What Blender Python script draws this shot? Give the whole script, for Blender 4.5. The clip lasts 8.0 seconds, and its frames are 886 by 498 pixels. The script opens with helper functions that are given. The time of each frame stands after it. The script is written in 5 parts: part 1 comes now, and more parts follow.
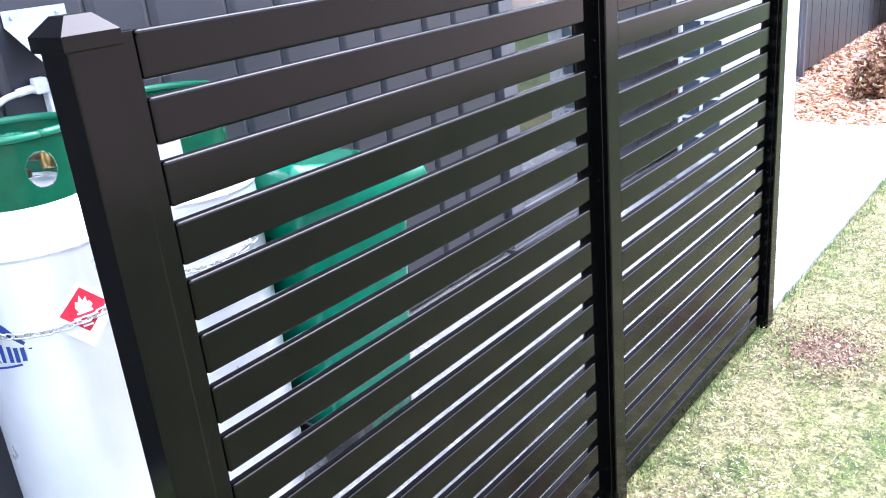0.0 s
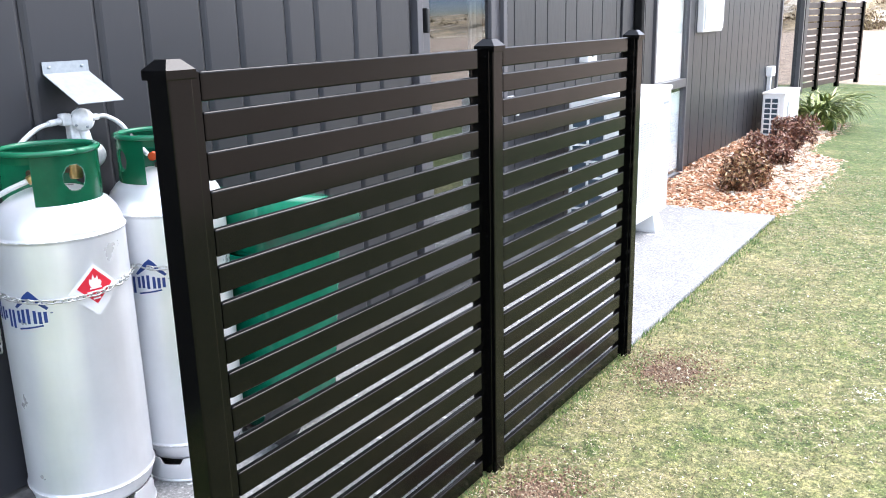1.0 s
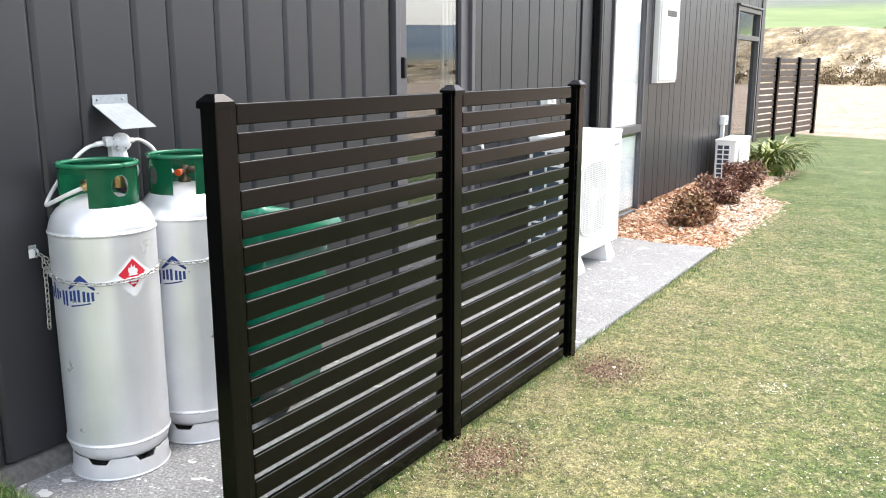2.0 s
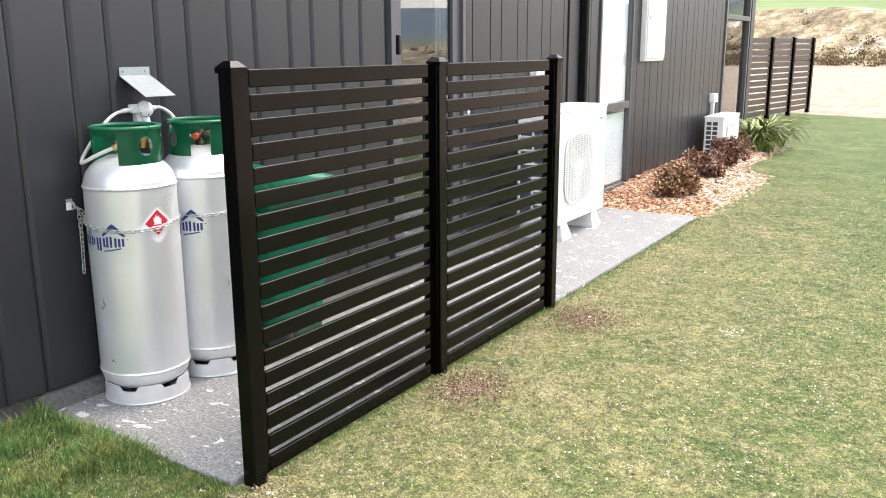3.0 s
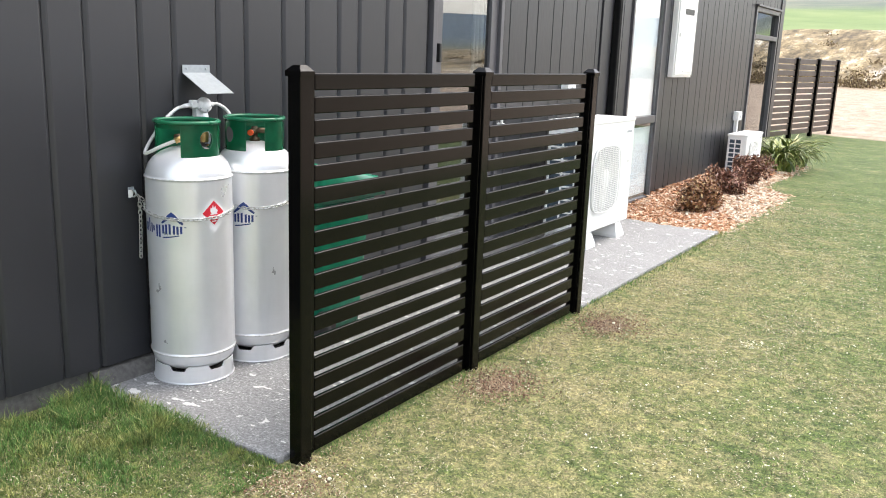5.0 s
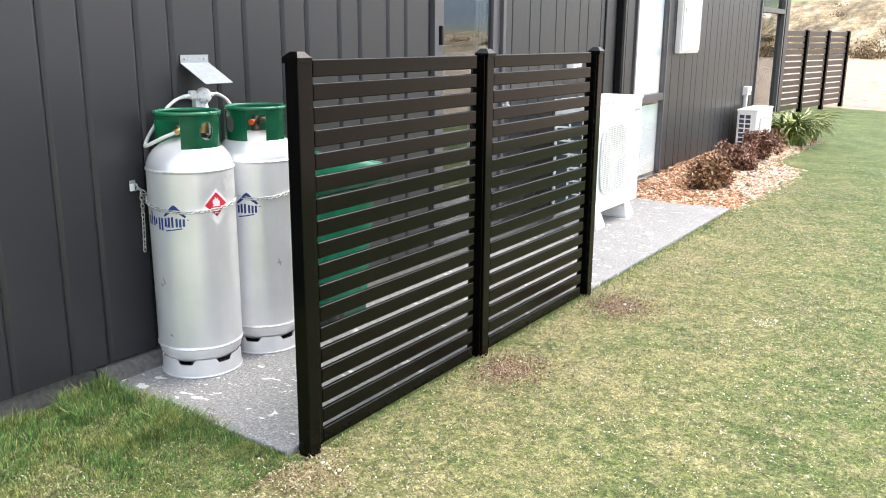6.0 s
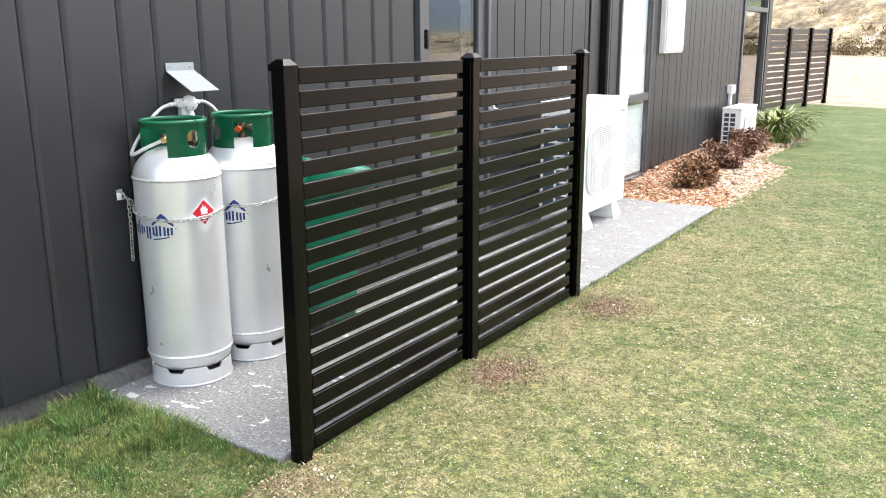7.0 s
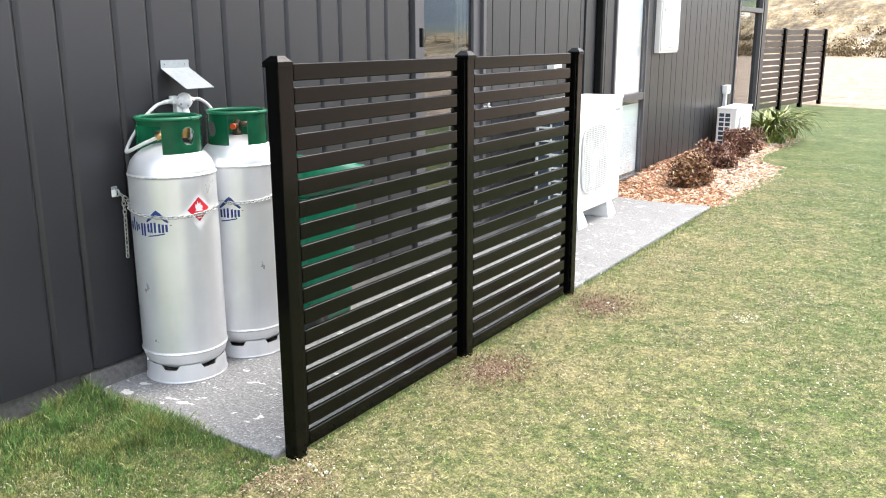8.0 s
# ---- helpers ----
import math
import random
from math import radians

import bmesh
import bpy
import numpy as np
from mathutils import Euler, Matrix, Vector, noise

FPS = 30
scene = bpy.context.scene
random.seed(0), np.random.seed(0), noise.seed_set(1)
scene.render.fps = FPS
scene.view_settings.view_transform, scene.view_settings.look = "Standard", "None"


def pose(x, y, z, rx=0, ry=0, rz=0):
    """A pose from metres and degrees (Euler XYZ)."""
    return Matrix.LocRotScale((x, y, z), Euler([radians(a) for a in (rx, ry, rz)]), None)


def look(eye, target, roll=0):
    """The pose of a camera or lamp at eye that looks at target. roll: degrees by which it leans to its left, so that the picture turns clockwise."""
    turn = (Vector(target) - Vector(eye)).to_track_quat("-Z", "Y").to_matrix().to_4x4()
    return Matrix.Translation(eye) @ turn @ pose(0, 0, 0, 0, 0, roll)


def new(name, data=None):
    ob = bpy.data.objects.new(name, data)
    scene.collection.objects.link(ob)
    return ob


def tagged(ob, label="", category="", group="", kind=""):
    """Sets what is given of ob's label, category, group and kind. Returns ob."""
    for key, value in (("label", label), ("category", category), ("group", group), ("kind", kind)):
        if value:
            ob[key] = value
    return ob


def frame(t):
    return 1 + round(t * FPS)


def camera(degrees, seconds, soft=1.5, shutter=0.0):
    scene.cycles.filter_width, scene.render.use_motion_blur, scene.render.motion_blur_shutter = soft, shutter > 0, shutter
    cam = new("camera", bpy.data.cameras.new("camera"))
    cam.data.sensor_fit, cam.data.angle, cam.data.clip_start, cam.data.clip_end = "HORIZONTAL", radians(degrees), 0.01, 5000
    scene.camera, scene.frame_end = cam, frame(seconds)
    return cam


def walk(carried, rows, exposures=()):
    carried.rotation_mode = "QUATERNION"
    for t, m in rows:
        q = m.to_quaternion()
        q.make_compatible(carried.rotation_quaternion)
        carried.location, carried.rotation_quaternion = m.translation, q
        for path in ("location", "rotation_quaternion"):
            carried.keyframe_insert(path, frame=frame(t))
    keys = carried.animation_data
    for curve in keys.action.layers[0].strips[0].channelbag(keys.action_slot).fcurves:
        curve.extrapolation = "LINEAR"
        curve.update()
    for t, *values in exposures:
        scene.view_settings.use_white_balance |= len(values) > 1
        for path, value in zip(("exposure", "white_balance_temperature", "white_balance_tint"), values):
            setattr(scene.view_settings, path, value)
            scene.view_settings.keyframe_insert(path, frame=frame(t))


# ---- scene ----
cam = camera(55.2, 8.0, 1.0)
PATH = [
    (0, (0.094, 1.183, 1.507), (-1.1, 2.624, 0.799), -5.7),
    (0.5, (0.289, 0.895, 1.513), (-0.865, 2.432, 0.96), -3.2),
    (1, (0.498, 0.609, 1.514), (-0.562, 2.223, 0.993), -1.4),
    (1.5, (0.664, 0.32, 1.534), (-0.358, 1.989, 1.122), -0.2),
    (2.8, (1.152, -0.19, 1.498), (0.118, 1.46, 1.039), 0.1),
    (3, (1.172, -0.252, 1.49), (0.141, 1.399, 1.03), -0.3),
    (3.5, (1.173, -0.418, 1.506), (0.147, 1.237, 1.048), 0.2),
    (4, (1.169, -0.464, 1.513), (0.142, 1.199, 1.09), 1.6),
    (4.5, (1.19, -0.474, 1.517), (0.163, 1.188, 1.092), 1.7),
    (4.7, (1.184, -0.474, 1.515), (0.138, 1.174, 1.077), 2.3),
    (5.8, (1.157, -0.422, 1.502), (0.07, 1.189, 1.029), 0.9),
    (6, (1.162, -0.414, 1.507), (0.089, 1.201, 1.021), 0.4),
    (6.5, (1.167, -0.413, 1.519), (0.1, 1.206, 1.029), -0.4),
    (7, (1.164, -0.419, 1.521), (0.113, 1.212, 1.038), -0.3),
    (7.5, (1.169, -0.424, 1.509), (0.12, 1.21, 1.032), -0.2),
    (8, (1.178, -0.427, 1.509), (0.134, 1.21, 1.027), -0.2),
]

EXPOSURES = [(0.0, 2.78, 5450, 21), (0.6, 2.42, 5700, 16), (1.2, 2.08, 6050, 12), (3.0, 1.88, 6700, 10), (4.5, 1.67, 6650, 10), (6.0, 1.93, 6550, 10), (8.0, 1.95, 6550, 10)]
walk(cam, [(t, look(eye, target, roll)) for t, eye, target, roll in PATH], EXPOSURES)

# ---------------------------------------------------------------- light
SUN_ELEV, SUN_AZ = 54.0, 68.0      # azimuth: degrees from +x towards +y
world = bpy.data.worlds.new("sky")
scene.world = world
world.use_nodes = True
wn = world.node_tree
sky = wn.nodes.new("ShaderNodeTexSky")
sky.sky_type, sky.sun_disc = "NISHITA", False
sky.sun_elevation, sky.sun_rotation = radians(SUN_ELEV), radians(90 - SUN_AZ)
sky.air_density, sky.dust_density, sky.ozone_density = 1.0, 4.0, 1.0
veil = wn.nodes.new("ShaderNodeMixRGB")      # high thin cloud over the whole sky
veil.inputs[0].default_value = 0.55
veil.inputs[2].default_value = (5.2, 5.4, 5.7, 1)
wn.links.new(sky.outputs[0], veil.inputs[1])
wn.links.new(veil.outputs[0], wn.nodes["Background"].inputs[0])
wn.nodes["Background"].inputs[1].default_value = 0.15
sun = new("sun", bpy.data.lights.new("sun", "SUN"))
sun.data.energy, sun.data.angle, sun.data.color = 0.7, radians(40), (1.0, 0.97, 0.92)
sun_dir = Vector((math.cos(radians(SUN_AZ)) * math.cos(radians(SUN_ELEV)), math.sin(radians(SUN_AZ)) * math.cos(radians(SUN_ELEV)), math.sin(radians(SUN_ELEV))))
sun.matrix_world = look(sun_dir * 60, (0, 5, 0))


# ---------------------------------------------------------------- materials
class Mat:
    """A small builder for node materials."""

    def __init__(self, name, rough=0.6, metal=0.0):
        self.m = bpy.data.materials.new(name)
        self.m.use_nodes = True
        self.t = self.m.node_tree
        self.b = self.t.nodes["Principled BSDF"]
        self.b.inputs["Roughness"].default_value = rough
        self.b.inputs["Metallic"].default_value = metal
        self.pos = self.t.nodes.new("ShaderNodeNewGeometry").outputs["Position"]

    def node(self, kind, **values):
        n = self.t.nodes.new(kind)
        for k, v in values.items():
            n.inputs[k.replace("_", " ")].default_value = v
        return n

    def link(self, a, b):
        self.t.links.new(a, b)

    def noise(self, scale, detail=4.0, rough=0.6, stretch=None):
        n = self.node("ShaderNodeTexNoise", Scale=scale, Detail=detail, Roughness=rough)
        if stretch:
            mp = self.node("ShaderNodeMapping")
            mp.inputs["Scale"].default_value = stretch
            self.link(self.pos, mp.inputs["Vector"])
            self.link(mp.outputs[0], n.inputs["Vector"])
        else:
            self.link(self.pos, n.inputs["Vector"])
        return n.outputs[0]

    def ramp(self, src, stops):
        r = self.t.nodes.new("ShaderNodeValToRGB")
        e = r.color_ramp.elements
        while len(e) < len(stops):
            e.new(0.5)
        for el, (p, c) in zip(e, stops):
            el.position = p
            el.color = (*c, 1) if len(c) == 3 else c
        self.link(src, r.inputs[0])
        return r.outputs[0]

    def mix(self, fac, a, b, blend="MIX"):
        n = self.t.nodes.new("ShaderNodeMixRGB")
        n.blend_type = blend
        for i, v in enumerate((fac, a, b)):
            if isinstance(v, (int, float)):
                n.inputs[i].default_value = v
            elif isinstance(v, tuple):
                n.inputs[i].default_value = (*v, 1)
            else:
                self.link(v, n.inputs[i])
        return n.outputs[0]

    def math(self, op, a, b=0.0):
        n = self.t.nodes.new("ShaderNodeMath")
        n.operation = op
        for i, v in enumerate((a, b)):
            if isinstance(v, (int, float)):
                n.inputs[i].default_value = v
            else:
                self.link(v, n.inputs[i])
        return n.outputs[0]

    def color(self, c):
        if isinstance(c, tuple):
            self.b.inputs["Base Color"].default_value = (*c, 1)
        else:
            self.link(c, self.b.inputs["Base Color"])
        return self

    def roughness(self, src):
        self.link(src, self.b.inputs["Roughness"])
        return self

    def bump(self, src, strength=0.3, distance=0.005):
        n = self.node("ShaderNodeBump", Strength=strength, Distance=distance)
        self.link(src, n.inputs["Height"])
        self.link(n.outputs[0], self.b.inputs["Normal"])
        return self

    def xyz(self):
        n = self.t.nodes.new("ShaderNodeSeparateXYZ")
        self.link(self.pos, n.inputs[0])
        return n.outputs

    def island(self):
        return self.t.nodes.new("ShaderNodeNewGeometry").outputs["Random Per Island"]

    def obrandom(self):
        return self.t.nodes.new("ShaderNodeObjectInfo").outputs["Random"]


def plain(name, c, rough=0.5, metal=0.0, vary=0.12, scale=30.0, bump=0.0):
    m = Mat(name, rough, metal)
    n = m.noise(scale)
    lo, hi = tuple(v * (1 - vary) for v in c), tuple(min(1, v * (1 + vary)) for v in c)
    m.color(m.ramp(n, [(0.3, lo), (0.7, hi)]))
    m.roughness(m.ramp(m.noise(scale * 0.3), [(0.3, (rough * 0.85,) * 3), (0.7, (min(1, rough * 1.15),) * 3)]))
    if bump:
        m.bump(n, bump, 0.002)
    return m.m


def cladding_mat():
    m = Mat("charcoal_board", 0.5)
    big = m.noise(0.8)
    fine = m.noise(60, 3, 0.6, (1, 1, 0.15))
    spots = m.noise(24, 6, 0.75)
    c = m.ramp(big, [(0.3, (0.0188, 0.0194, 0.0225)), (0.7, (0.0250, 0.0256, 0.0295))])
    c = m.mix(m.math("MULTIPLY", m.obrandom(), 0.25), c, (0.034, 0.033, 0.037))
    c = m.mix(m.ramp(spots, [(0.70, (0, 0, 0)), (0.76, (0.35, 0.35, 0.35))]), c, (0.16, 0.155, 0.15))
    m.color(c)
    m.roughness(m.ramp(fine, [(0.3, (0.35,) * 3), (0.7, (0.45,) * 3)]))
    return m.bump(fine, 0.12, 0.001).m


def fence_mat():
    m = Mat("black_powder_coat", 0.3)
    m.b.inputs["Specular IOR Level"].default_value = 0.20
    n = m.noise(700, 2)
    dust = m.noise(9, 5)
    m.color(m.mix(m.ramp(dust, [(0.45, (0, 0, 0)), (0.8, (0.3, 0.3, 0.3))]), (0.0016, 0.0016, 0.0016), (0.0045, 0.0042, 0.0037)))
    m.roughness(m.ramp(dust, [(0.3, (0.10,) * 3), (0.75, (0.2,) * 3)]))
    return m.bump(n, 0.06, 0.0005).m


def steel_mat():
    m = Mat("silver_paint", 0.34, 0.52)
    n = m.noise(5, 5)
    scr = m.noise(26, 6, 0.7, (1, 1, 0.3))
    c = m.ramp(n, [(0.3, (0.80, 0.815, 0.83)), (0.7, (0.88, 0.89, 0.905))])
    c = m.mix(m.ramp(m.noise(7, 4, 0.6, (1, 1, 0.12)), [(0.4, (0, 0, 0)), (0.75, (0.25, 0.25, 0.25))]), c, (0.5, 0.5, 0.5))
    c = m.mix(m.ramp(scr, [(0.70, (0, 0, 0)), (0.735, (0.6, 0.6, 0.6))]), c, (0.86, 0.86, 0.85))
    c = m.mix(m.ramp(m.noise(45, 5, 0.8), [(0.745, (0, 0, 0)), (0.775, (0.7, 0.7, 0.7))]), c, (0.16, 0.15, 0.14))
    m.color(c)
    m.roughness(m.ramp(n, [(0.3, (0.26,) * 3), (0.7, (0.36,) * 3)]))
    return m.bump(m.noise(18, 3), 0.05, 0.002).m


def green_mat(name, c, rough):
    m = Mat(name, rough)
    n = m.noise(14, 5)
    m.color(m.mix(m.ramp(m.noise(55, 5, 0.8), [(0.70, (0, 0, 0)), (0.76, (0.5, 0.5, 0.5))]),
                  m.ramp(n, [(0.3, tuple(v * 0.85 for v in c)), (0.7, tuple(v * 1.15 for v in c))]), (0.35, 0.42, 0.38)))
    return m.bump(n, 0.05, 0.002).m


def concrete_mat():
    m = Mat("exposed_concrete", 0.85)
    agg = m.noise(85, 5, 0.8)
    c = m.ramp(agg, [(0.34, (0.10, 0.098, 0.097)), (0.48, (0.215, 0.212, 0.21)), (0.58, (0.32, 0.316, 0.312)), (0.67, (0.68, 0.67, 0.66))])
    c = m.mix(m.ramp(m.noise(2.2, 5), [(0.35, (0, 0, 0)), (0.7, (0.35, 0.35, 0.35))]), c, (0.33, 0.325, 0.32))
    c = m.mix(m.ramp(m.noise(55, 3, 0.6), [(0.68, (0, 0, 0)), (0.72, (0.7, 0.7, 0.7))]), c, (0.66, 0.65, 0.64))
    spl = m.noise(14, 3, 0.55, (1, 1.5, 1))
    c = m.mix(m.ramp(spl, [(0.645, (0, 0, 0)), (0.665, (0.9, 0.9, 0.9))]), c, (0.72, 0.71, 0.69))
    m.color(c)
    return m.bump(agg, 0.5, 0.004).m


def lawn_color(m):
    """Patches of green and straw, shared by the turf and its blades; trodden and dry along the screen."""
    p = m.noise(2.3, 5, 0.62)
    q = m.noise(11.0, 6, 0.75)
    x, y, z = m.xyz()
    dry = m.node("ShaderNodeMapRange", From_Min=0.55, From_Max=-0.4, To_Min=0.0, To_Max=0.07)
    m.link(x, dry.inputs["Value"])
    fresh = m.node("ShaderNodeMapRange", From_Min=5.0, From_Max=12.0, To_Min=0.0, To_Max=0.15)
    m.link(y, fresh.inputs["Value"])
    front = m.node("ShaderNodeMapRange", From_Min=1.3, From_Max=1.8, To_Min=0.0, To_Max=1.0)
    m.link(y, front.inputs["Value"])
    strip = m.math("MULTIPLY", dry.outputs[0], front.outputs[0])
    p = m.math("SUBTRACT", m.math("ADD", p, strip), fresh.outputs[0])
    q = m.math("SUBTRACT", m.math("ADD", q, m.math("MULTIPLY", strip, 0.8)), fresh.outputs[0])
    c = m.ramp(p, [(0.30, (0.064, 0.102, 0.022)), (0.42, (0.084, 0.122, 0.030)), (0.52, (0.112, 0.140, 0.042)), (0.62, (0.155, 0.163, 0.060)), (0.74, (0.26, 0.235, 0.12))])
    return m.mix(m.ramp(q, [(0.458, (0, 0, 0)), (0.63, (0.66, 0.66, 0.66))]), c, (0.28, 0.25, 0.13))


def ground_mat():
    """Mown lawn round the house, dry earth beyond it, scrub on the bank, pasture and hills far off."""
    m = Mat("ground", 0.95)
    x, y, z = m.xyz()
    lawn = m.mix(1.0, lawn_color(m), m.ramp(m.noise(140, 5, 0.75), [(0.36, (0.34, 0.37, 0.31)), (0.5, (0.92, 0.92, 0.87)), (0.64, (1.75, 1.7, 1.6))]), "MULTIPLY")
    lawn = m.mix(1.0, lawn, m.ramp(m.noise(34, 6, 0.8), [(0.36, (0.34, 0.39, 0.32)), (0.5, (0.93, 0.93, 0.92)), (0.64, (1.7, 1.6, 1.55))]), "MULTIPLY")
    dry = m.ramp(m.noise(1.2, 6, 0.7), [(0.3, (0.28, 0.205, 0.145)), (0.55, (0.38, 0.29, 0.215)), (0.75, (0.47, 0.38, 0.295))])
    dry = m.mix(0.8, dry, m.ramp(m.noise(2.6, 10, 0.85, (1, 0.3, 1)), [(0.38, (0.52, 0.50, 0.46)), (0.5, (0.97, 0.96, 0.95)), (0.62, (1.3, 1.3, 1.3))]), "MULTIPLY")
    scrub = m.ramp(m.noise(0.42, 10, 0.74, (1, 0.16, 1)), [(0.36, (0.07, 0.05, 0.025)), (0.45, (0.17, 0.125, 0.065)), (0.53, (0.27, 0.205, 0.115)), (0.58, (0.34, 0.275, 0.18)), (0.63, (0.62, 0.56, 0.48))])
    stones = m.ramp(m.noise(1.1, 12, 0.9, (1, 0.35, 1)), [(0.40, (0.26, 0.25, 0.21)), (0.5, (0.95, 0.93, 0.86)), (0.59, (1.7, 1.7, 1.68))])
    scrub = m.mix(0.95, scrub, stones, "MULTIPLY")
    scrub = m.mix(m.ramp(m.noise(0.16, 9, 0.8, (1, 0.2, 1)), [(0.56, (0, 0, 0)), (0.62, (0.75, 0.75, 0.75))]), scrub, (0.60, 0.54, 0.46))
    past = m.ramp(m.noise(0.05, 6), [(0.35, (0.11, 0.17, 0.05)), (0.65, (0.18, 0.23, 0.08))])
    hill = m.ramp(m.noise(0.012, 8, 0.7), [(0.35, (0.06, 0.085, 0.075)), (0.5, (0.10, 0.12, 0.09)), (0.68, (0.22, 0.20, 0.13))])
    # distance haze painted into the farthest range as a bluish ground colour
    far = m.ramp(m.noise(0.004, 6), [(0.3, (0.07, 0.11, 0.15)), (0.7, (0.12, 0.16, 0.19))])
    wob = m.math("MULTIPLY", m.math("SUBTRACT", m.noise(0.35, 4), 0.5), 5.0)
    # lawn: x below 3, y below 20
    edge = m.math("MAXIMUM", m.math("SUBTRACT", x, 3.1), m.math("SUBTRACT", m.math("ADD", y, m.math("MULTIPLY", x, 0.35)), 19.6))
    edge = m.math("ADD", edge, m.math("MULTIPLY", wob, 0.12))
    n = m.t.nodes.new("ShaderNodeVectorMath")
    n.operation = "LENGTH"
    m.link(m.pos, n.inputs[0])
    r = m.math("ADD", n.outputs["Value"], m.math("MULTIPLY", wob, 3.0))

    def over(c, below, value, lo, hi):
        mr = m.node("ShaderNodeMapRange", From_Min=lo, From_Max=hi)
        m.link(value, mr.inputs["Value"])
        return m.mix(mr.outputs[0], below, c)

    c = over(dry, lawn, edge, 0.0, 0.35)
    c = over(scrub, c, r, 68, 74)
    c = over(past, c, r, 108, 114)
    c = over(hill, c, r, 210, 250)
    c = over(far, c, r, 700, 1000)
    m.color(c)
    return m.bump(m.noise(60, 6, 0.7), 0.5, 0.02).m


def blade_mat(name, green, straw, share):
    m = Mat(name, 0.75)
    c = m.mix(m.ramp(m.island(), [(share, (0, 0, 0)), (min(0.99, share + 0.12), (1, 1, 1))]), green or lawn_color(m), straw)
    if green:
        c = m.mix(m.ramp(m.noise(6, 4, 0.7), [(0.46, (0, 0, 0)), (0.62, (0.8, 0.8, 0.8))]), c, (0.25, 0.26, 0.085))
    c = m.mix(0.8, c, m.ramp(m.noise(30, 5, 0.8), [(0.38, (0.42, 0.46, 0.40)), (0.5, (1, 1, 1)), (0.62, (1.65, 1.6, 1.5))]), "MULTIPLY")
    c = m.mix(0.75, c, m.ramp(m.island(), [(0, (0.34, 0.37, 0.34)), (0.35, (1.3, 1.28, 1.15)), (0.6, (0.55, 0.6, 0.53)), (1, (2.0, 1.9, 1.75))]), "MULTIPLY")
    m.color(c)
    m.b.inputs["Subsurface Weight"].default_value = 0.0
    return m.m


def island_mat(name, stops, rough=0.8):
    m = Mat(name, rough)
    return m.color(m.mix(0.35, m.ramp(m.island(), stops), m.ramp(m.noise(120, 3), [(0.3, (0.4, 0.4, 0.4)), (0.7, (1.3, 1.3, 1.3))]), "MULTIPLY")).m


def glass_mat(name, tint, ior=1.75):
    m = Mat(name, 0.0)
    m.b.inputs["Transmission Weight"].default_value = 1.0
    m.b.inputs["IOR"].default_value = ior
    m.color(tint)
    return m.m


M_CLAD, M_FENCE, M_STEEL = cladding_mat(), fence_mat(), steel_mat()
# brown reflection of the pale field painted into the far screen's black slats
M_FENCE_FAR = plain("black_coat_brown_reflection", (0.055, 0.038, 0.031), 0.35)
M_COLLAR = green_mat("green_enamel", (0.010, 0.14, 0.065), 0.25)
M_BIN = green_mat("green_plastic", (0.005, 0.16, 0.085), 0.2)
M_CONC, M_GROUND = concrete_mat(), ground_mat()
M_GLASS, M_CLEAR = glass_mat("tinted_glass", (0.42, 0.46, 0.47), 2.3), glass_mat("clear_glass", (0.94, 0.97, 0.97), 1.45)
M_FOUND = plain("foundation_concrete", (0.105, 0.10, 0.095), 0.9, 0, 0.3, 40, 0.4)
M_BACK = plain("wall_backing", (0.02, 0.02, 0.02), 0.9)
M_FRAME = plain("grey_aluminium", (0.085, 0.083, 0.09), 0.38, 0.0, 0.06)
M_BLACK = plain("black_plastic", (0.012, 0.012, 0.012), 0.4)
M_PIPE = plain("matt_black", (0.005, 0.005, 0.005), 0.8)
M_PIPE.node_tree.nodes["Principled BSDF"].inputs["Specular IOR Level"].default_value = 0.15
M_RUBBER = plain("black_rubber", (0.02, 0.02, 0.02), 0.8)
M_WHITE = plain("white_enamel", (0.80, 0.80, 0.78), 0.4, 0, 0.03, 6)
M_WHITEP = plain("white_plastic", (0.76, 0.76, 0.74), 0.55, 0, 0.05, 10)
M_GALV = plain("galvanised_steel", (0.34, 0.37, 0.385), 0.45, 0.25, 0.1, 60)
M_CHAIN = plain("zinc_chain", (0.55, 0.55, 0.53), 0.35, 0.8, 0.2, 80)
M_BRASS = plain("brass", (0.55, 0.38, 0.16), 0.35, 0.9)
M_HOSE = plain("braided_hose", (0.66, 0.67, 0.66), 0.45, 0.2, 0.2, 300, 0.4)
M_ALU = plain("cast_aluminium", (0.80, 0.80, 0.79), 0.45, 0.15, 0.15, 50)
M_VALVE = plain("dark_brass", (0.11, 0.085, 0.05), 0.45, 0.6)
M_BEAD = plain("scuffed_bead", (0.74, 0.74, 0.73), 0.5, 0.15, 0.3, 60, 0.5)
M_RED = plain("red_sticker", (0.62, 0.02, 0.04), 0.45, 0, 0.05)
M_STICK = plain("white_sticker", (0.80, 0.80, 0.80), 0.5, 0, 0.03)
M_BLUE = plain("blue_print", (0.012, 0.04, 0.19), 0.5, 0, 0.08)
M_ORANGE = plain("orange_cap", (0.75, 0.10, 0.02), 0.5)
M_COIL = plain("coil_fins", (0.05, 0.075, 0.10), 0.5, 0.3)
M_GRILLE = plain("grille_grey", (0.58, 0.58, 0.56), 0.5)
M_FAN = plain("fan_grey", (0.44, 0.44, 0.44), 0.6)
M_BLIND = plain("white_blind", (0.84, 0.88, 0.90), 0.7, 0, 0.03, 4)
M_CURTAIN = plain("pale_curtain", (0.70, 0.72, 0.70), 0.85, 0, 0.05, 8)
